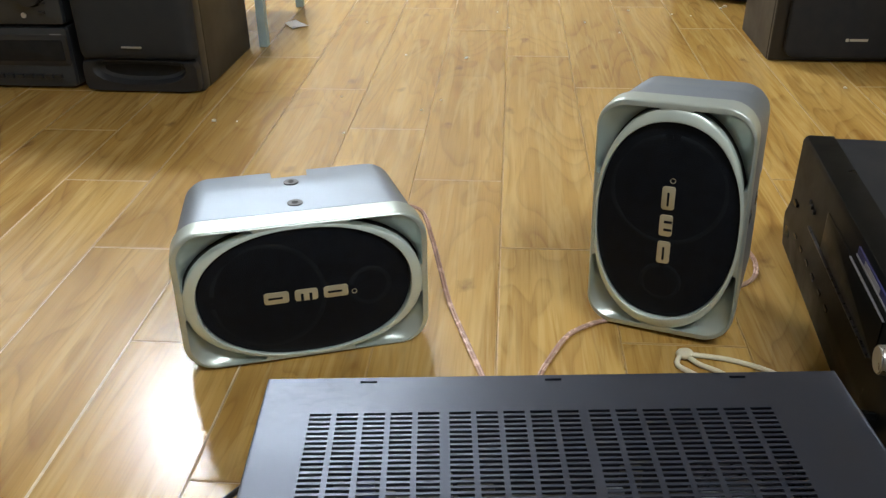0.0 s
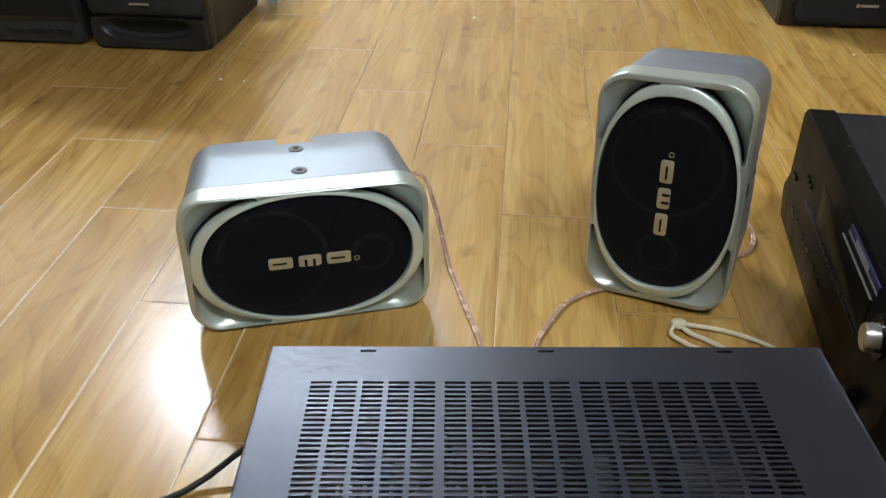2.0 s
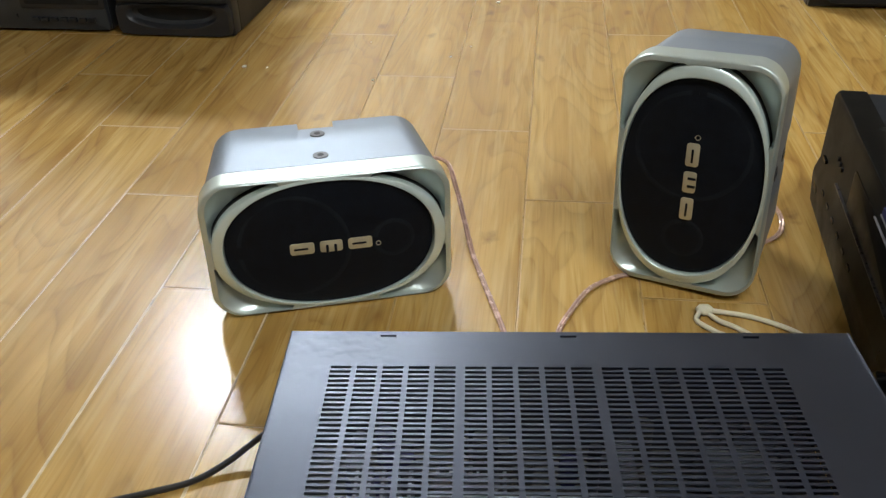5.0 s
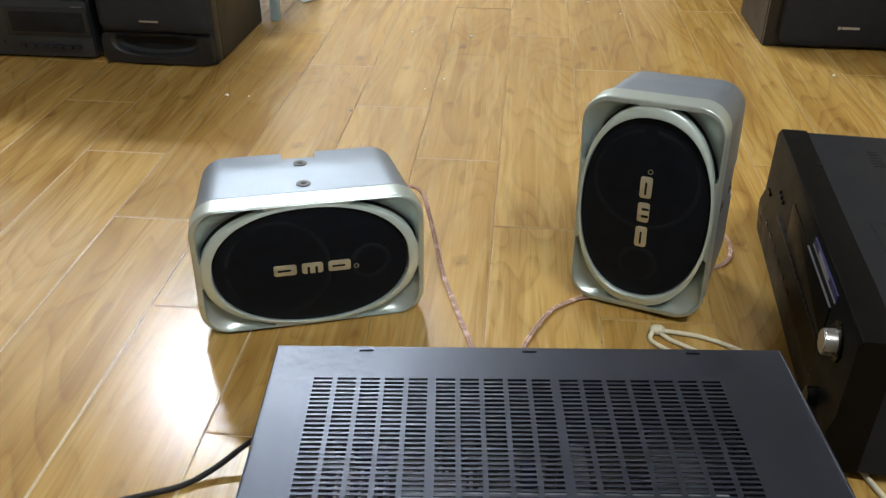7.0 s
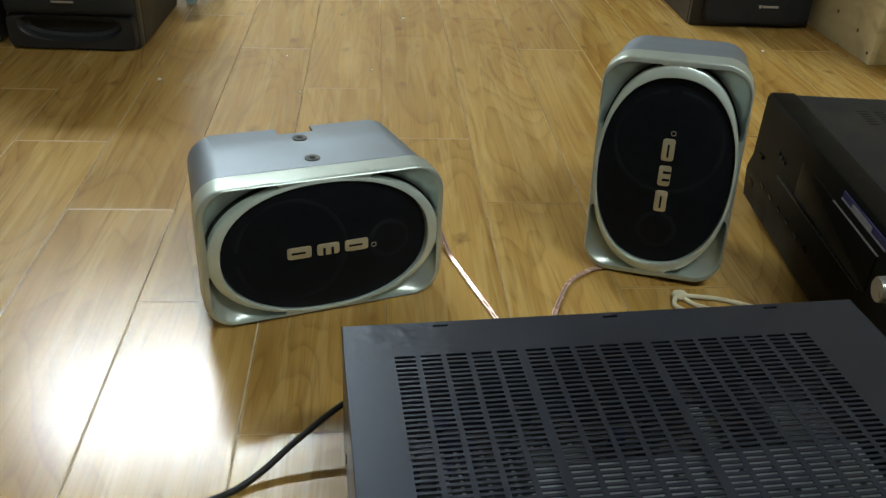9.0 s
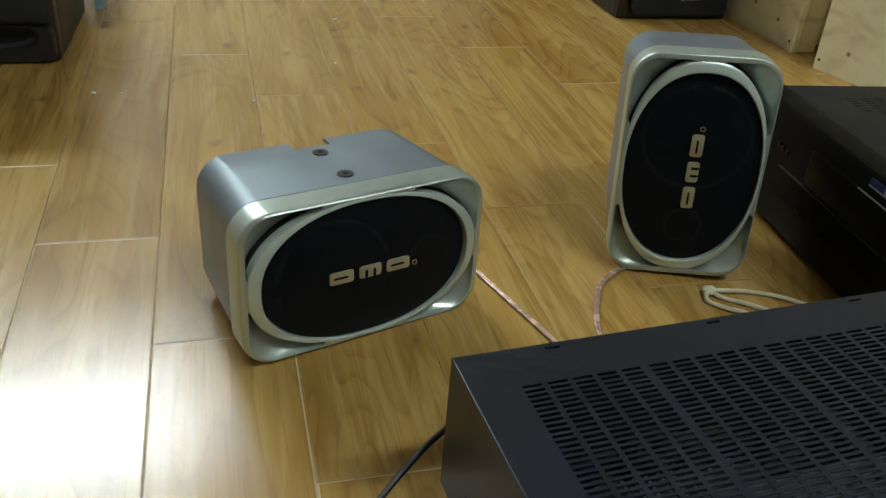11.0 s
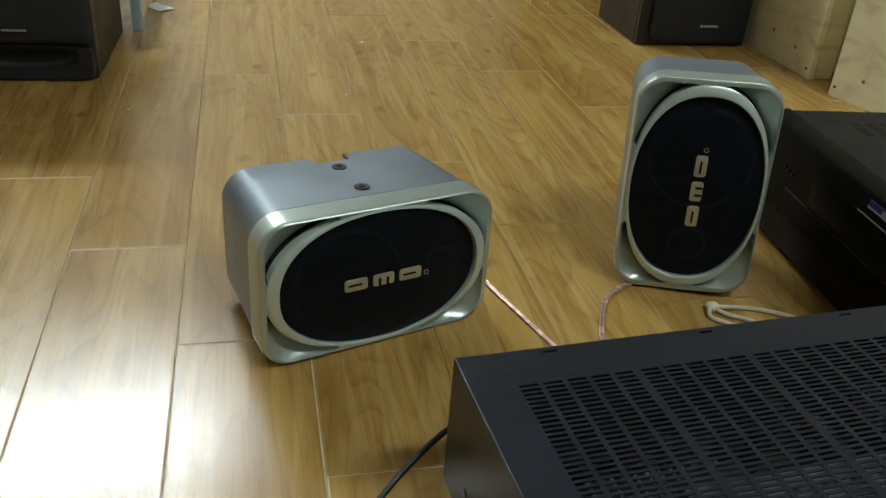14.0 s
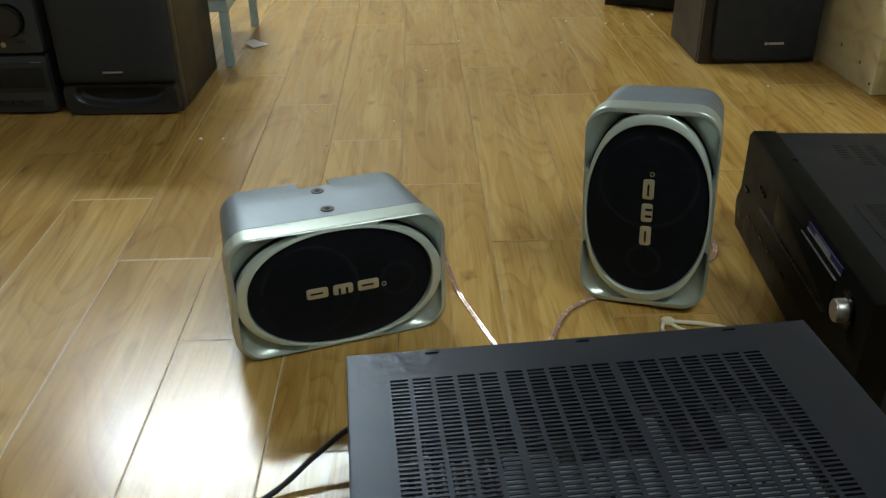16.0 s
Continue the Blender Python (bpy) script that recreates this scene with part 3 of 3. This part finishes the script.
part("power_button", slab(0.010, 0.006, 0.005, -0.004, 0.002, 0.001, -0.190, 0.046), M_GLOSS, rcv, smooth=True)
part("upper_button", slab(0.008, 0.0025, 0.002, -0.003, 0.002, 0.0006, -0.184, 0.085), M_GLOSS, rcv)
for k in range(3):
    part("button", cyl((-0.133 + 0.010 * k, 0.0005, 0.112 - 0.0015 * k), 0.0028, 0.003, "-y", 12), M_HOLE, rcv)
for k in range(6):
    part("lower_button", slab(0.006, 0.002, 0.0015, -0.0048, 0.0, 0.0005, -0.15 + 0.03 * k, 0.060), M_GLOSS, rcv)
knob = part("volume_knob", cyl((0.166, 0.004, 0.120), 0.0126, 0.017, "-y", 40, r2=0.0117, bevel=0.0012), M_CHROME, rcv, "brushed silver volume knob", smooth=True)
part("knob_collar", cyl((0.166, 0.001, 0.121), 0.019, 0.003, "-y", 40, bevel=0.001), M_GLOSS, rcv, smooth=True)
part("selector_knob", cyl((0.166, 0.001, 0.058), 0.009, 0.014, "-y", 28, bevel=0.001), M_GLOSS, rcv, smooth=True)
part("top_cover", box(-RW, RW, 0.0325, RD, RZ1 - 0.0035, RZ1 - 0.0012, 0.0005), M_RCVTOP, rcv, "dull black steel cover")
for xa, xb in ((-RW, -RW + 0.0015), (RW - 0.0015, RW)):
    part("side_panel", box(xa, xb, 0.0325, RD, RZ0, RZ1 - 0.0037), M_RCVTOP, rcv)
part("edge_trim", box(RW - 0.001, RW + 0.0006, 0.0325, RD, RZ1 - 0.0030, RZ1 - 0.0014), M_STEEL, rcv)
part("back_panel", box(-RW + 0.002, RW - 0.002, RD - 0.003, RD - 0.001, RZ0, RZ1 - 0.0037), M_BLACK, rcv)
part("chassis", box(-RW + 0.0017, RW - 0.0017, 0.0325, RD - 0.0032, RZ0, RZ0 + 0.002), M_BLACK, rcv)
# vent slots in the top, inside a low raised frame
part("vent_frame", slab(0.066, 0.113, 0.008, 0.0, 0.0010, 0.0004), M_RCVTOP, rcv).matrix_local = Matrix.Translation((0.068, 0.168, RZ1 - 0.0012)) @ pose(0, 0, 0, 90)
slot_mesh = part("vent_slot", box(-0.0012, 0.0012, -0.017, 0.017, 0.0, 0.0005), M_HOLE, rcv).data
bpy.data.objects.remove(bpy.data.objects["vent_slot"])
for gy in range(5):
    for gx in range(24):
        o = new("vent_slot", slot_mesh)
        o.parent = rcv
        o.location = (0.010 + 0.0050 * gx, 0.084 + 0.0420 * gy, RZ1 - 0.0003)
for gy in range(3):
    for gx in range(9 - 3 * (gy == 0)):
        o = new("small_slot", slot_mesh)
        o.parent = rcv
        o.scale = (1, 0.36, 1)
        o.location = (-0.165 + 0.0075 * gx, 0.096 + 0.020 * gy, RZ1 - 0.0013)
for fx in (-0.16, 0.16):
    for fy in (0.05, RD - 0.05):
        part("foot", cyl((fx, fy, 0.0), 0.021, RZ0, "z", 24, bevel=0.002), M_CHROME, rcv, "silver ringed foot", smooth=True)
part("side_bracket", box(RW + 0.0002, RW + 0.003, 0.085, 0.20, 0.030, 0.036, 0.001), M_STEEL, rcv, "grey strip low on the side")
part("side_screw", cyl((RW, 0.075, 0.034), 0.006, 0.003, "x", 16, bevel=0.0006), M_STEEL, rcv, smooth=True)


# ---- the big speakers and the stereo stack at the back ----
def bass_speaker(m):
    """Local: front faces -y, x from the left edge."""
    root = thing("bookshelf_speaker", m, "charcoal bookshelf speaker with a curved port at its foot", "speaker")
    w, d, h = 0.228, 0.285, 0.40
    part("cabinet", box(0, w, 0.03, d, 0.0, h, 0.003), M_VINYL, root, "dark brown vinyl cabinet")
    part("baffle", slab(w / 2, h / 2, 0.006, 0.0, 0.031, 0.003, w / 2, h / 2), M_BLACK, root, smooth=True)
    # cloth front, bowed outwards
    rings = []
    for y, i in ((0.002, 0.0), (-0.010, 0.001), (-0.017, 0.006), (-0.0215, 0.016), (-0.024, 0.035)):
        rings.append([(w / 2 + x, y, h / 2 + 0.030 + z) for x, z in rounded(w / 2 - 0.003 - i, h / 2 - 0.031 - i, 0.016, 6)])
    g = part("grille", loft(rings), M_CLOTH, root, "charcoal cloth grille", smooth=True)
    part("badge", box(0.092, 0.130, -0.0272, -0.0245, 0.0875, 0.0908, 0.0005), M_BADGE, root, "small silver badge bar")
    # port moulding: a smile-shaped mouth under the grille, straight above and bowed below
    turn = [2 * math.pi * (k + 0.5) / 64 for k in range(64)]

    def mouth(shrink, y):
        out = []
        for t in turn:
            up = math.sin(t) > 0
            k = oval(0.088 - shrink, (0.016 if up else 0.026) - shrink * 0.7, t, 5.0 if up else 2.2)
            out.append((w / 2 + k * math.cos(t), y, 0.044 + k * math.sin(t)))
        return out

    def frame_edge(inset_by, y):
        out = []
        for t in turn:
            k = rect_reach(w / 2 - 0.003 - inset_by, 0.030 - inset_by, 0.012, t)
            out.append((w / 2 + k * math.cos(t), y, 0.032 + k * math.sin(t)))
        return out

    part("port_lip", loft([frame_edge(0.0, 0.002), frame_edge(0.0, -0.012), frame_edge(0.002, -0.017), mouth(-0.003, -0.018), mouth(0.0, -0.016), mouth(0.005, -0.004), mouth(0.014, 0.0)], True, False), M_BLACK, root, "black moulded port lip", smooth=True)
    part("port_mouth", loft([mouth(0.0138, -0.0004), mouth(0.0155, 0.0012)], True, True), M_HOLE, root)
    return root


bass_speaker(pose(-0.6565, 1.598, 0, 0, 0, -5.2))


def stereo_stack(m):
    root = thing("stereo_stack", m, "black mini stereo stack with tape deck and round knob", "stereo")
    w = 0.30
    for k, (z0, z1) in enumerate(((0.004, 0.118), (0.122, 0.262), (0.266, 0.36))):
        unit = part("unit", box(-w, 0, 0.006, 0.27, z0, z1, 0.003), M_BLACK, root)
        part("fascia", slab(w / 2, (z1 - z0) / 2 - 0.001, 0.006, -0.006, 0.008, 0.003, -w / 2, (z0 + z1) / 2), M_FASCIA, unit, smooth=True)
    part("tape_door", slab(0.075, 0.020, 0.004, -0.010, -0.004, 0.002, -0.085, 0.075), M_HOLE, root, "dark tape door", smooth=True)
    part("door_frame", slab(0.085, 0.029, 0.006, -0.0085, -0.004, 0.002, -0.085, 0.075), M_BLACK, root, smooth=True)
    for k in range(7):
        part("key", slab(0.007, 0.004, 0.001, -0.012, -0.005, 0.001, -0.145 + 0.019 * k, 0.026), M_BLACK, root)
    part("dial", cyl((-0.052, -0.005, 0.186), 0.027, 0.018, "-y", 32, bevel=0.002), M_BLACK, root, smooth=True)
    part("dial_ring", cyl((-0.052, -0.005, 0.186), 0.031, 0.005, "-y", 32, bevel=0.001), M_GLOSS, root, smooth=True)
    part("jack", cyl((-0.072, -0.005, 0.140), 0.005, 0.003, "-y", 16, bevel=0.0006), M_BADGE, root)
    for k in range(4):
        part("small_button", slab(0.006, 0.003, 0.001, -0.010, -0.005, 0.001, -0.036 + 0.004 * (k % 2), 0.145 + 0.018 * k), M_BLACK, root)
    part("print_bar", box(-0.040, -0.022, -0.0066, -0.0055, 0.232, 0.236), M_BADGE, root)
    part("print_bar", box(-0.032, -0.010, -0.0066, -0.0055, 0.104, 0.106), M_LABEL, root)
    return root


stereo_stack(pose(-0.676, 1.600, 0, 0, 0, -4))


def shelf_speaker(m, w, d, h, label, badge=True):
    root = thing("bookshelf_speaker", m, label, "speaker")
    part("cabinet", box(0, w, 0.012, d, 0.0, h, 0.002), M_VINYL, root, "dark brown vinyl cabinet")
    part("baffle", box(0.001, w - 0.001, 0.0, 0.0125, 0.001, h - 0.001, 0.002), M_VINYL, root)
    part("grille", slab(w / 2 - 0.017, h / 2 - 0.009, 0.022, -0.018, 0.001, 0.007, w / 2 + 0.008, h / 2 + 0.002), M_NAVY, root, "blue-black cloth grille", smooth=True)
    if badge:
        part("badge_square", box(0.138, 0.144, -0.0195, -0.0175, 0.0455, 0.0515), M_BADGE, root)
        part("badge_bar", box(0.146, 0.180, -0.0195, -0.0175, 0.0462, 0.0508), M_BADGE, root, "small silver badge bar")
    return root


shelf_speaker(pose(0.669, 1.741, 0, 0, 0, -4.2), 0.262, 0.235, 0.42, "dark brown bookshelf speaker with a rounded blue-black grille")
shelf_speaker(pose(0.607, 2.314, 0, 0, 0, -29), 0.25, 0.22, 0.40, "dark bookshelf speaker standing further back", False)


# ---- the stool and the paper scrap ----
stool = thing("stool", pose(-0.379, 1.876, 0, 0, 0, -3.6), "low stool with pale blue steel legs and a worn wooden seat", "stool")
for lx in (-0.30, 0.0):
    for ly in (0.0, 0.352):
        part("leg", box(lx - 0.0060, lx + 0.0125, ly - 0.010, ly + 0.010, 0.0, 0.124, 0.0015), M_STOOL, stool)
for ly in (0.0, 0.352):
    part("apron", box(-0.33, 0.016, ly - 0.014, ly + 0.014, 0.1245, 0.150, 0.002), M_STOOL, stool)
for lx in (-0.315, 0.002):
    part("side_rail", box(lx - 0.013, lx + 0.013, 0.0145, 0.3375, 0.1245, 0.150, 0.002), M_STOOL, stool)
part("seat", box(-0.335, 0.020, -0.018, 0.370, 0.1505, 0.166, 0.003), M_SEAT, stool, "pale worn wooden seat", smooth=True)

pb = bmesh.new()
grid = [[None] * 6 for _ in range(6)]
for i in range(6):
    for j in range(6):
        u, v = i / 5, j / 5
        p = Vector((-0.363, 2.055, 0)) * (1 - u) * (1 - v) + Vector((-0.336, 2.005, 0)) * u * (1 - v) + Vector((-0.304, 2.034, 0)) * u * v + Vector((-0.344, 2.090, 0)) * (1 - u) * v
        p.z = 0.0012 + 0.002 * abs(u - 0.35) + 0.0008 * math.sin(5 * v)
        grid[i][j] = pb.verts.new(p)
for i in range(5):
    for j in range(5):
        pb.faces.new((grid[i][j], grid[i + 1][j], grid[i + 1][j + 1], grid[i][j + 1]))
scrap = tagged(part("paper_scrap", pb, M_PAPER), "crumpled scrap of white paper on the floor", "paper")
sm = scrap.modifiers.new("thickness", "SOLIDIFY")
sm.thickness = 0.0006

# ---- plywood panels along the side ----
crate = thing("plywood_crate", pose(0.936, 1.49, 0, 0, 0, -2.5), "raw plywood crate with knots and nail holes", "crate")
part("face_panel", box(0.0, 0.015, 0.0, 0.75, 0.0, 0.46, 0.001), M_PLY, crate)
part("end_batten", box(0.0153, 0.055, 0.0, 0.030, 0.0, 0.46, 0.001), M_PLY, crate)
part("end_panel", box(0.0553, 0.40, 0.045, 0.060, 0.0, 0.46, 0.001), M_PLY, crate)
part("far_panel", box(0.0153, 0.40, 0.735, 0.75, 0.0, 0.46, 0.001), M_PLY, crate)
for kz in (0.02, 0.17, 0.32):
    part("nail", cyl((0.0005, 0.013, kz), 0.003, 0.0012, "-x", 10), M_STEEL, crate)
crate = thing("plywood_crate", pose(0.920, 1.402, 0, 0, 0, -167), "raw plywood crate with knots, set askew beside another", "crate")
part("face_panel", box(-0.015, 0.0, 0.0, 0.62, 0.0, 0.46, 0.001), M_PLY, crate)
part("end_panel", box(-0.40, -0.0153, 0.0, 0.015, 0.0, 0.46, 0.001), M_PLY, crate)
part("far_panel", box(-0.40, -0.0153, 0.605, 0.62, 0.0, 0.46, 0.001), M_PLY, crate)
for kz in (0.02, 0.19, 0.34):
    part("nail", cyl((-0.0005, 0.010, kz), 0.003, 0.0012, "x", 10), M_STEEL, crate)


# ---- cables and cords ----
def cord(name, lines, r, mat, label, category="cable", n=8):
    bm = bmesh.new()
    for pts in lines:
        tube(spline(pts, 12), r, n, bm)
    return tagged(part(name, bm, mat, smooth=True), label, category)


def twin(points, gap):
    """Two strands side by side along a line on the floor."""
    line = spline(points, 12)
    out = [[], []]
    for k, p in enumerate(line):
        d = line[min(k + 1, len(line) - 1)] - line[max(k - 1, 0)]
        s = Vector((d.y, -d.x, 0)).normalized() * gap / 2
        out[0].append(p + s)
        out[1].append(p - s)
    return out


def twin_cable(points, label):
    bm = bmesh.new()
    for line in twin(points, 0.0030):
        tube(line, 0.0016, 8, bm)
    return tagged(part("speaker_cable", bm, M_COPPER, smooth=True), label, "cable", "speaker cables")


twin_cable([(-0.085, 0.872, 0.060), (-0.062, 0.905, 0.075), (-0.030, 0.925, 0.082), (-0.001, 0.933, 0.074), (0.012, 0.913, 0.048), (0.022, 0.885, 0.022), (0.030, 0.855, 0.006), (0.036, 0.830, 0.0022), (0.052, 0.765, 0.0022), (0.066, 0.710, 0.0022), (0.078, 0.65, 0.004), (0.095, 0.575, 0.02), (0.098, 0.541, 0.05)], "copper twin speaker cable in a clear sleeve")
twin_cable([(0.222, 0.828, 0.0022), (0.208, 0.811, 0.0022), (0.188, 0.803, 0.0022), (0.160, 0.782, 0.0022), (0.138, 0.745, 0.0022), (0.120, 0.70, 0.0022), (0.115, 0.63, 0.004), (0.118, 0.575, 0.02), (0.118, 0.541, 0.05)], "copper twin speaker cable in a clear sleeve")
twin_cable([(0.330, 0.880, 0.045), (0.362, 0.925, 0.035), (0.385, 0.945, 0.020), (0.398, 0.925, 0.006), (0.386, 0.893, 0.0022), (0.352, 0.868, 0.0022)], "short loop of copper speaker cable")
cord("white_cord", [[(0.268, 0.742, 0.006), (0.290, 0.741, 0.004), (0.322, 0.733, 0.003), (0.358, 0.709, 0.003), (0.392, 0.66, 0.003), (0.412, 0.58, 0.003), (0.428, 0.51, 0.003), (0.450, 0.458, 0.003), (0.47, 0.38, 0.003)],
                   [(0.268, 0.742, 0.006), (0.262, 0.728, 0.003), (0.275, 0.712, 0.003), (0.296, 0.69, 0.003), (0.31, 0.62, 0.003), (0.3, 0.58, 0.003)], [(0.272, 0.744, 0.005), (0.283, 0.729, 0.003), (0.300, 0.716, 0.003), (0.325, 0.69, 0.003)]], 0.0026, M_WHITECORD, "knotted cream-coloured cord on the floor", "cord")
kb = bmesh.new()
bmesh.ops.create_icosphere(kb, subdivisions=3, radius=0.0068)
for v in kb.verts:
    v.co *= 1 + 0.15 * noise.noise(v.co * 300)
    v.co = Vector((v.co.x * 1.25 + 0.272, v.co.y + 0.743, v.co.z * 0.8 + 0.0056))
tagged(part("cord_knot", kb, M_WHITECORD, smooth=True), "cream-coloured knot of the cord", "knot")
cord("power_cable", [[(-0.42, 0.435, 0.003), (-0.34, 0.452, 0.003), (-0.27, 0.473, 0.003), (-0.216, 0.491, 0.003), (-0.188, 0.503, 0.003), (-0.164, 0.519, 0.008), (-0.135, 0.540, 0.021), (-0.095, 0.563, 0.037), (-0.05, 0.577, 0.050), (0.0, 0.570, 0.055), (0.02, 0.541, 0.055)]], 0.0027, M_BLACKCORD, "black power cable lying on the floor")

# ---- crumbs on the floor ----
CRUMBS = [(-0.375, 1.420, 3.0), (-0.335, 1.418, 1.5), (-0.145, 1.361, 2.0), (0.013, 1.518, 1.6), (-0.021, 1.467, 1.7), (0.062, 1.771, 2.6), (-0.064, 1.798, 1.7), (-0.17, 1.542, 1.2), (-0.17, 2.061, 1.5), (-0.024, 2.307, 1.5), (0.142, 2.148, 1.4), (0.162, 2.004, 1.3), (0.461, 2.15, 2.0), (0.558, 2.109, 2.2), (0.6, 2.097, 1.4), (0.701, 2.176, 4.0), (0.688, 2.160, 3.0), (0.341, 2.044, 1.6), (0.407, 1.953, 1.4), (0.758, 1.568, 2.2), (-0.36, 2.482, 1.6), (0.156, 2.573, 1.6)]
rnd = random.Random(9)
for cx, cy, size in CRUMBS:
    cb = bmesh.new()
    size *= 1.55
    bmesh.ops.create_icosphere(cb, subdivisions=1, radius=size / 1000)
    for v in cb.verts:
        v.co *= rnd.uniform(0.7, 1.25)
        v.co = Vector((v.co.x + cx, v.co.y + cy, max(0.0, v.co.z * 0.6 + size / 2200)))
    tagged(part("crumb", cb, M_CRUMB), "tiny white crumb on the floor", "crumb", "crumbs")

# ---- floor planks ----
PW, PL, TURN = 0.1295, 0.815, -3.5


def inset(d, lip):
    """Outline of a plank drawn in by d; lip draws in its near end further."""
    return [(d, d + lip), (PW - d, d + lip), (PW - d, PL - d), (d, PL - d)]


pl = loft([[(x, y, z) for x, y in inset(d, lip)] for d, lip, z in ((0.00008, 0.0, -0.0010), (0.00008, 0.0, -0.00042), (0.0004, 0.0001, -0.00023), (0.0010, 0.0004, -0.00007), (0.0017, 0.0010, 0.0))])
plank_mesh = bpy.data.meshes.new("plank")
bmesh.ops.recalc_face_normals(pl, faces=pl.faces)
for f in pl.faces:
    f.material_index = 0 if f.normal.z > 0.9999 else 1
pl.to_mesh(plank_mesh)
pl.free()
plank_mesh.materials.append(M_FLOOR)
plank_mesh.materials.append(M_EDGE)
glint_mesh = plank_mesh.copy()   # planks by the small loudspeaker, lamp glints painted pale along their edges
glint_mesh.materials[1] = M_GLINT_EDGE
frame_m = pose(-0.3065, 0.768, 0, 0, 0, TURN)
rnd = random.Random(2)
for k in range(-17, 21):
    first = (0.205 - 0.1975 * k) % PL
    for j in range(-5, 7):
        u, v = (k - 1) * PW, first + (j - 1) * PL
        c = frame_m @ Vector((u + PW / 2, v + PL / 2, 0))
        low, high = max(c.y - PL / 2, Y0 - 0.07), min(c.y + PL / 2, Y1 + 0.07)
        if not X0 - 0.02 < c.x < X1 + 0.02 or high - low < 0.06:
            continue
        cut = (high - low) / PL   # planks at the walls are sawn short
        v += low - (c.y - PL / 2)
        o = new("plank", glint_mesh if k in (0, 1, 2) and -0.9 < v + PL < 0.3 else plank_mesh)
        o.parent = part_floor
        o.matrix_local = frame_m @ pose(u, v, 0, rnd.uniform(-0.03, 0.03), rnd.uniform(-0.10, 0.10), 0) @ Matrix.Diagonal((1, cut, 1, 1))
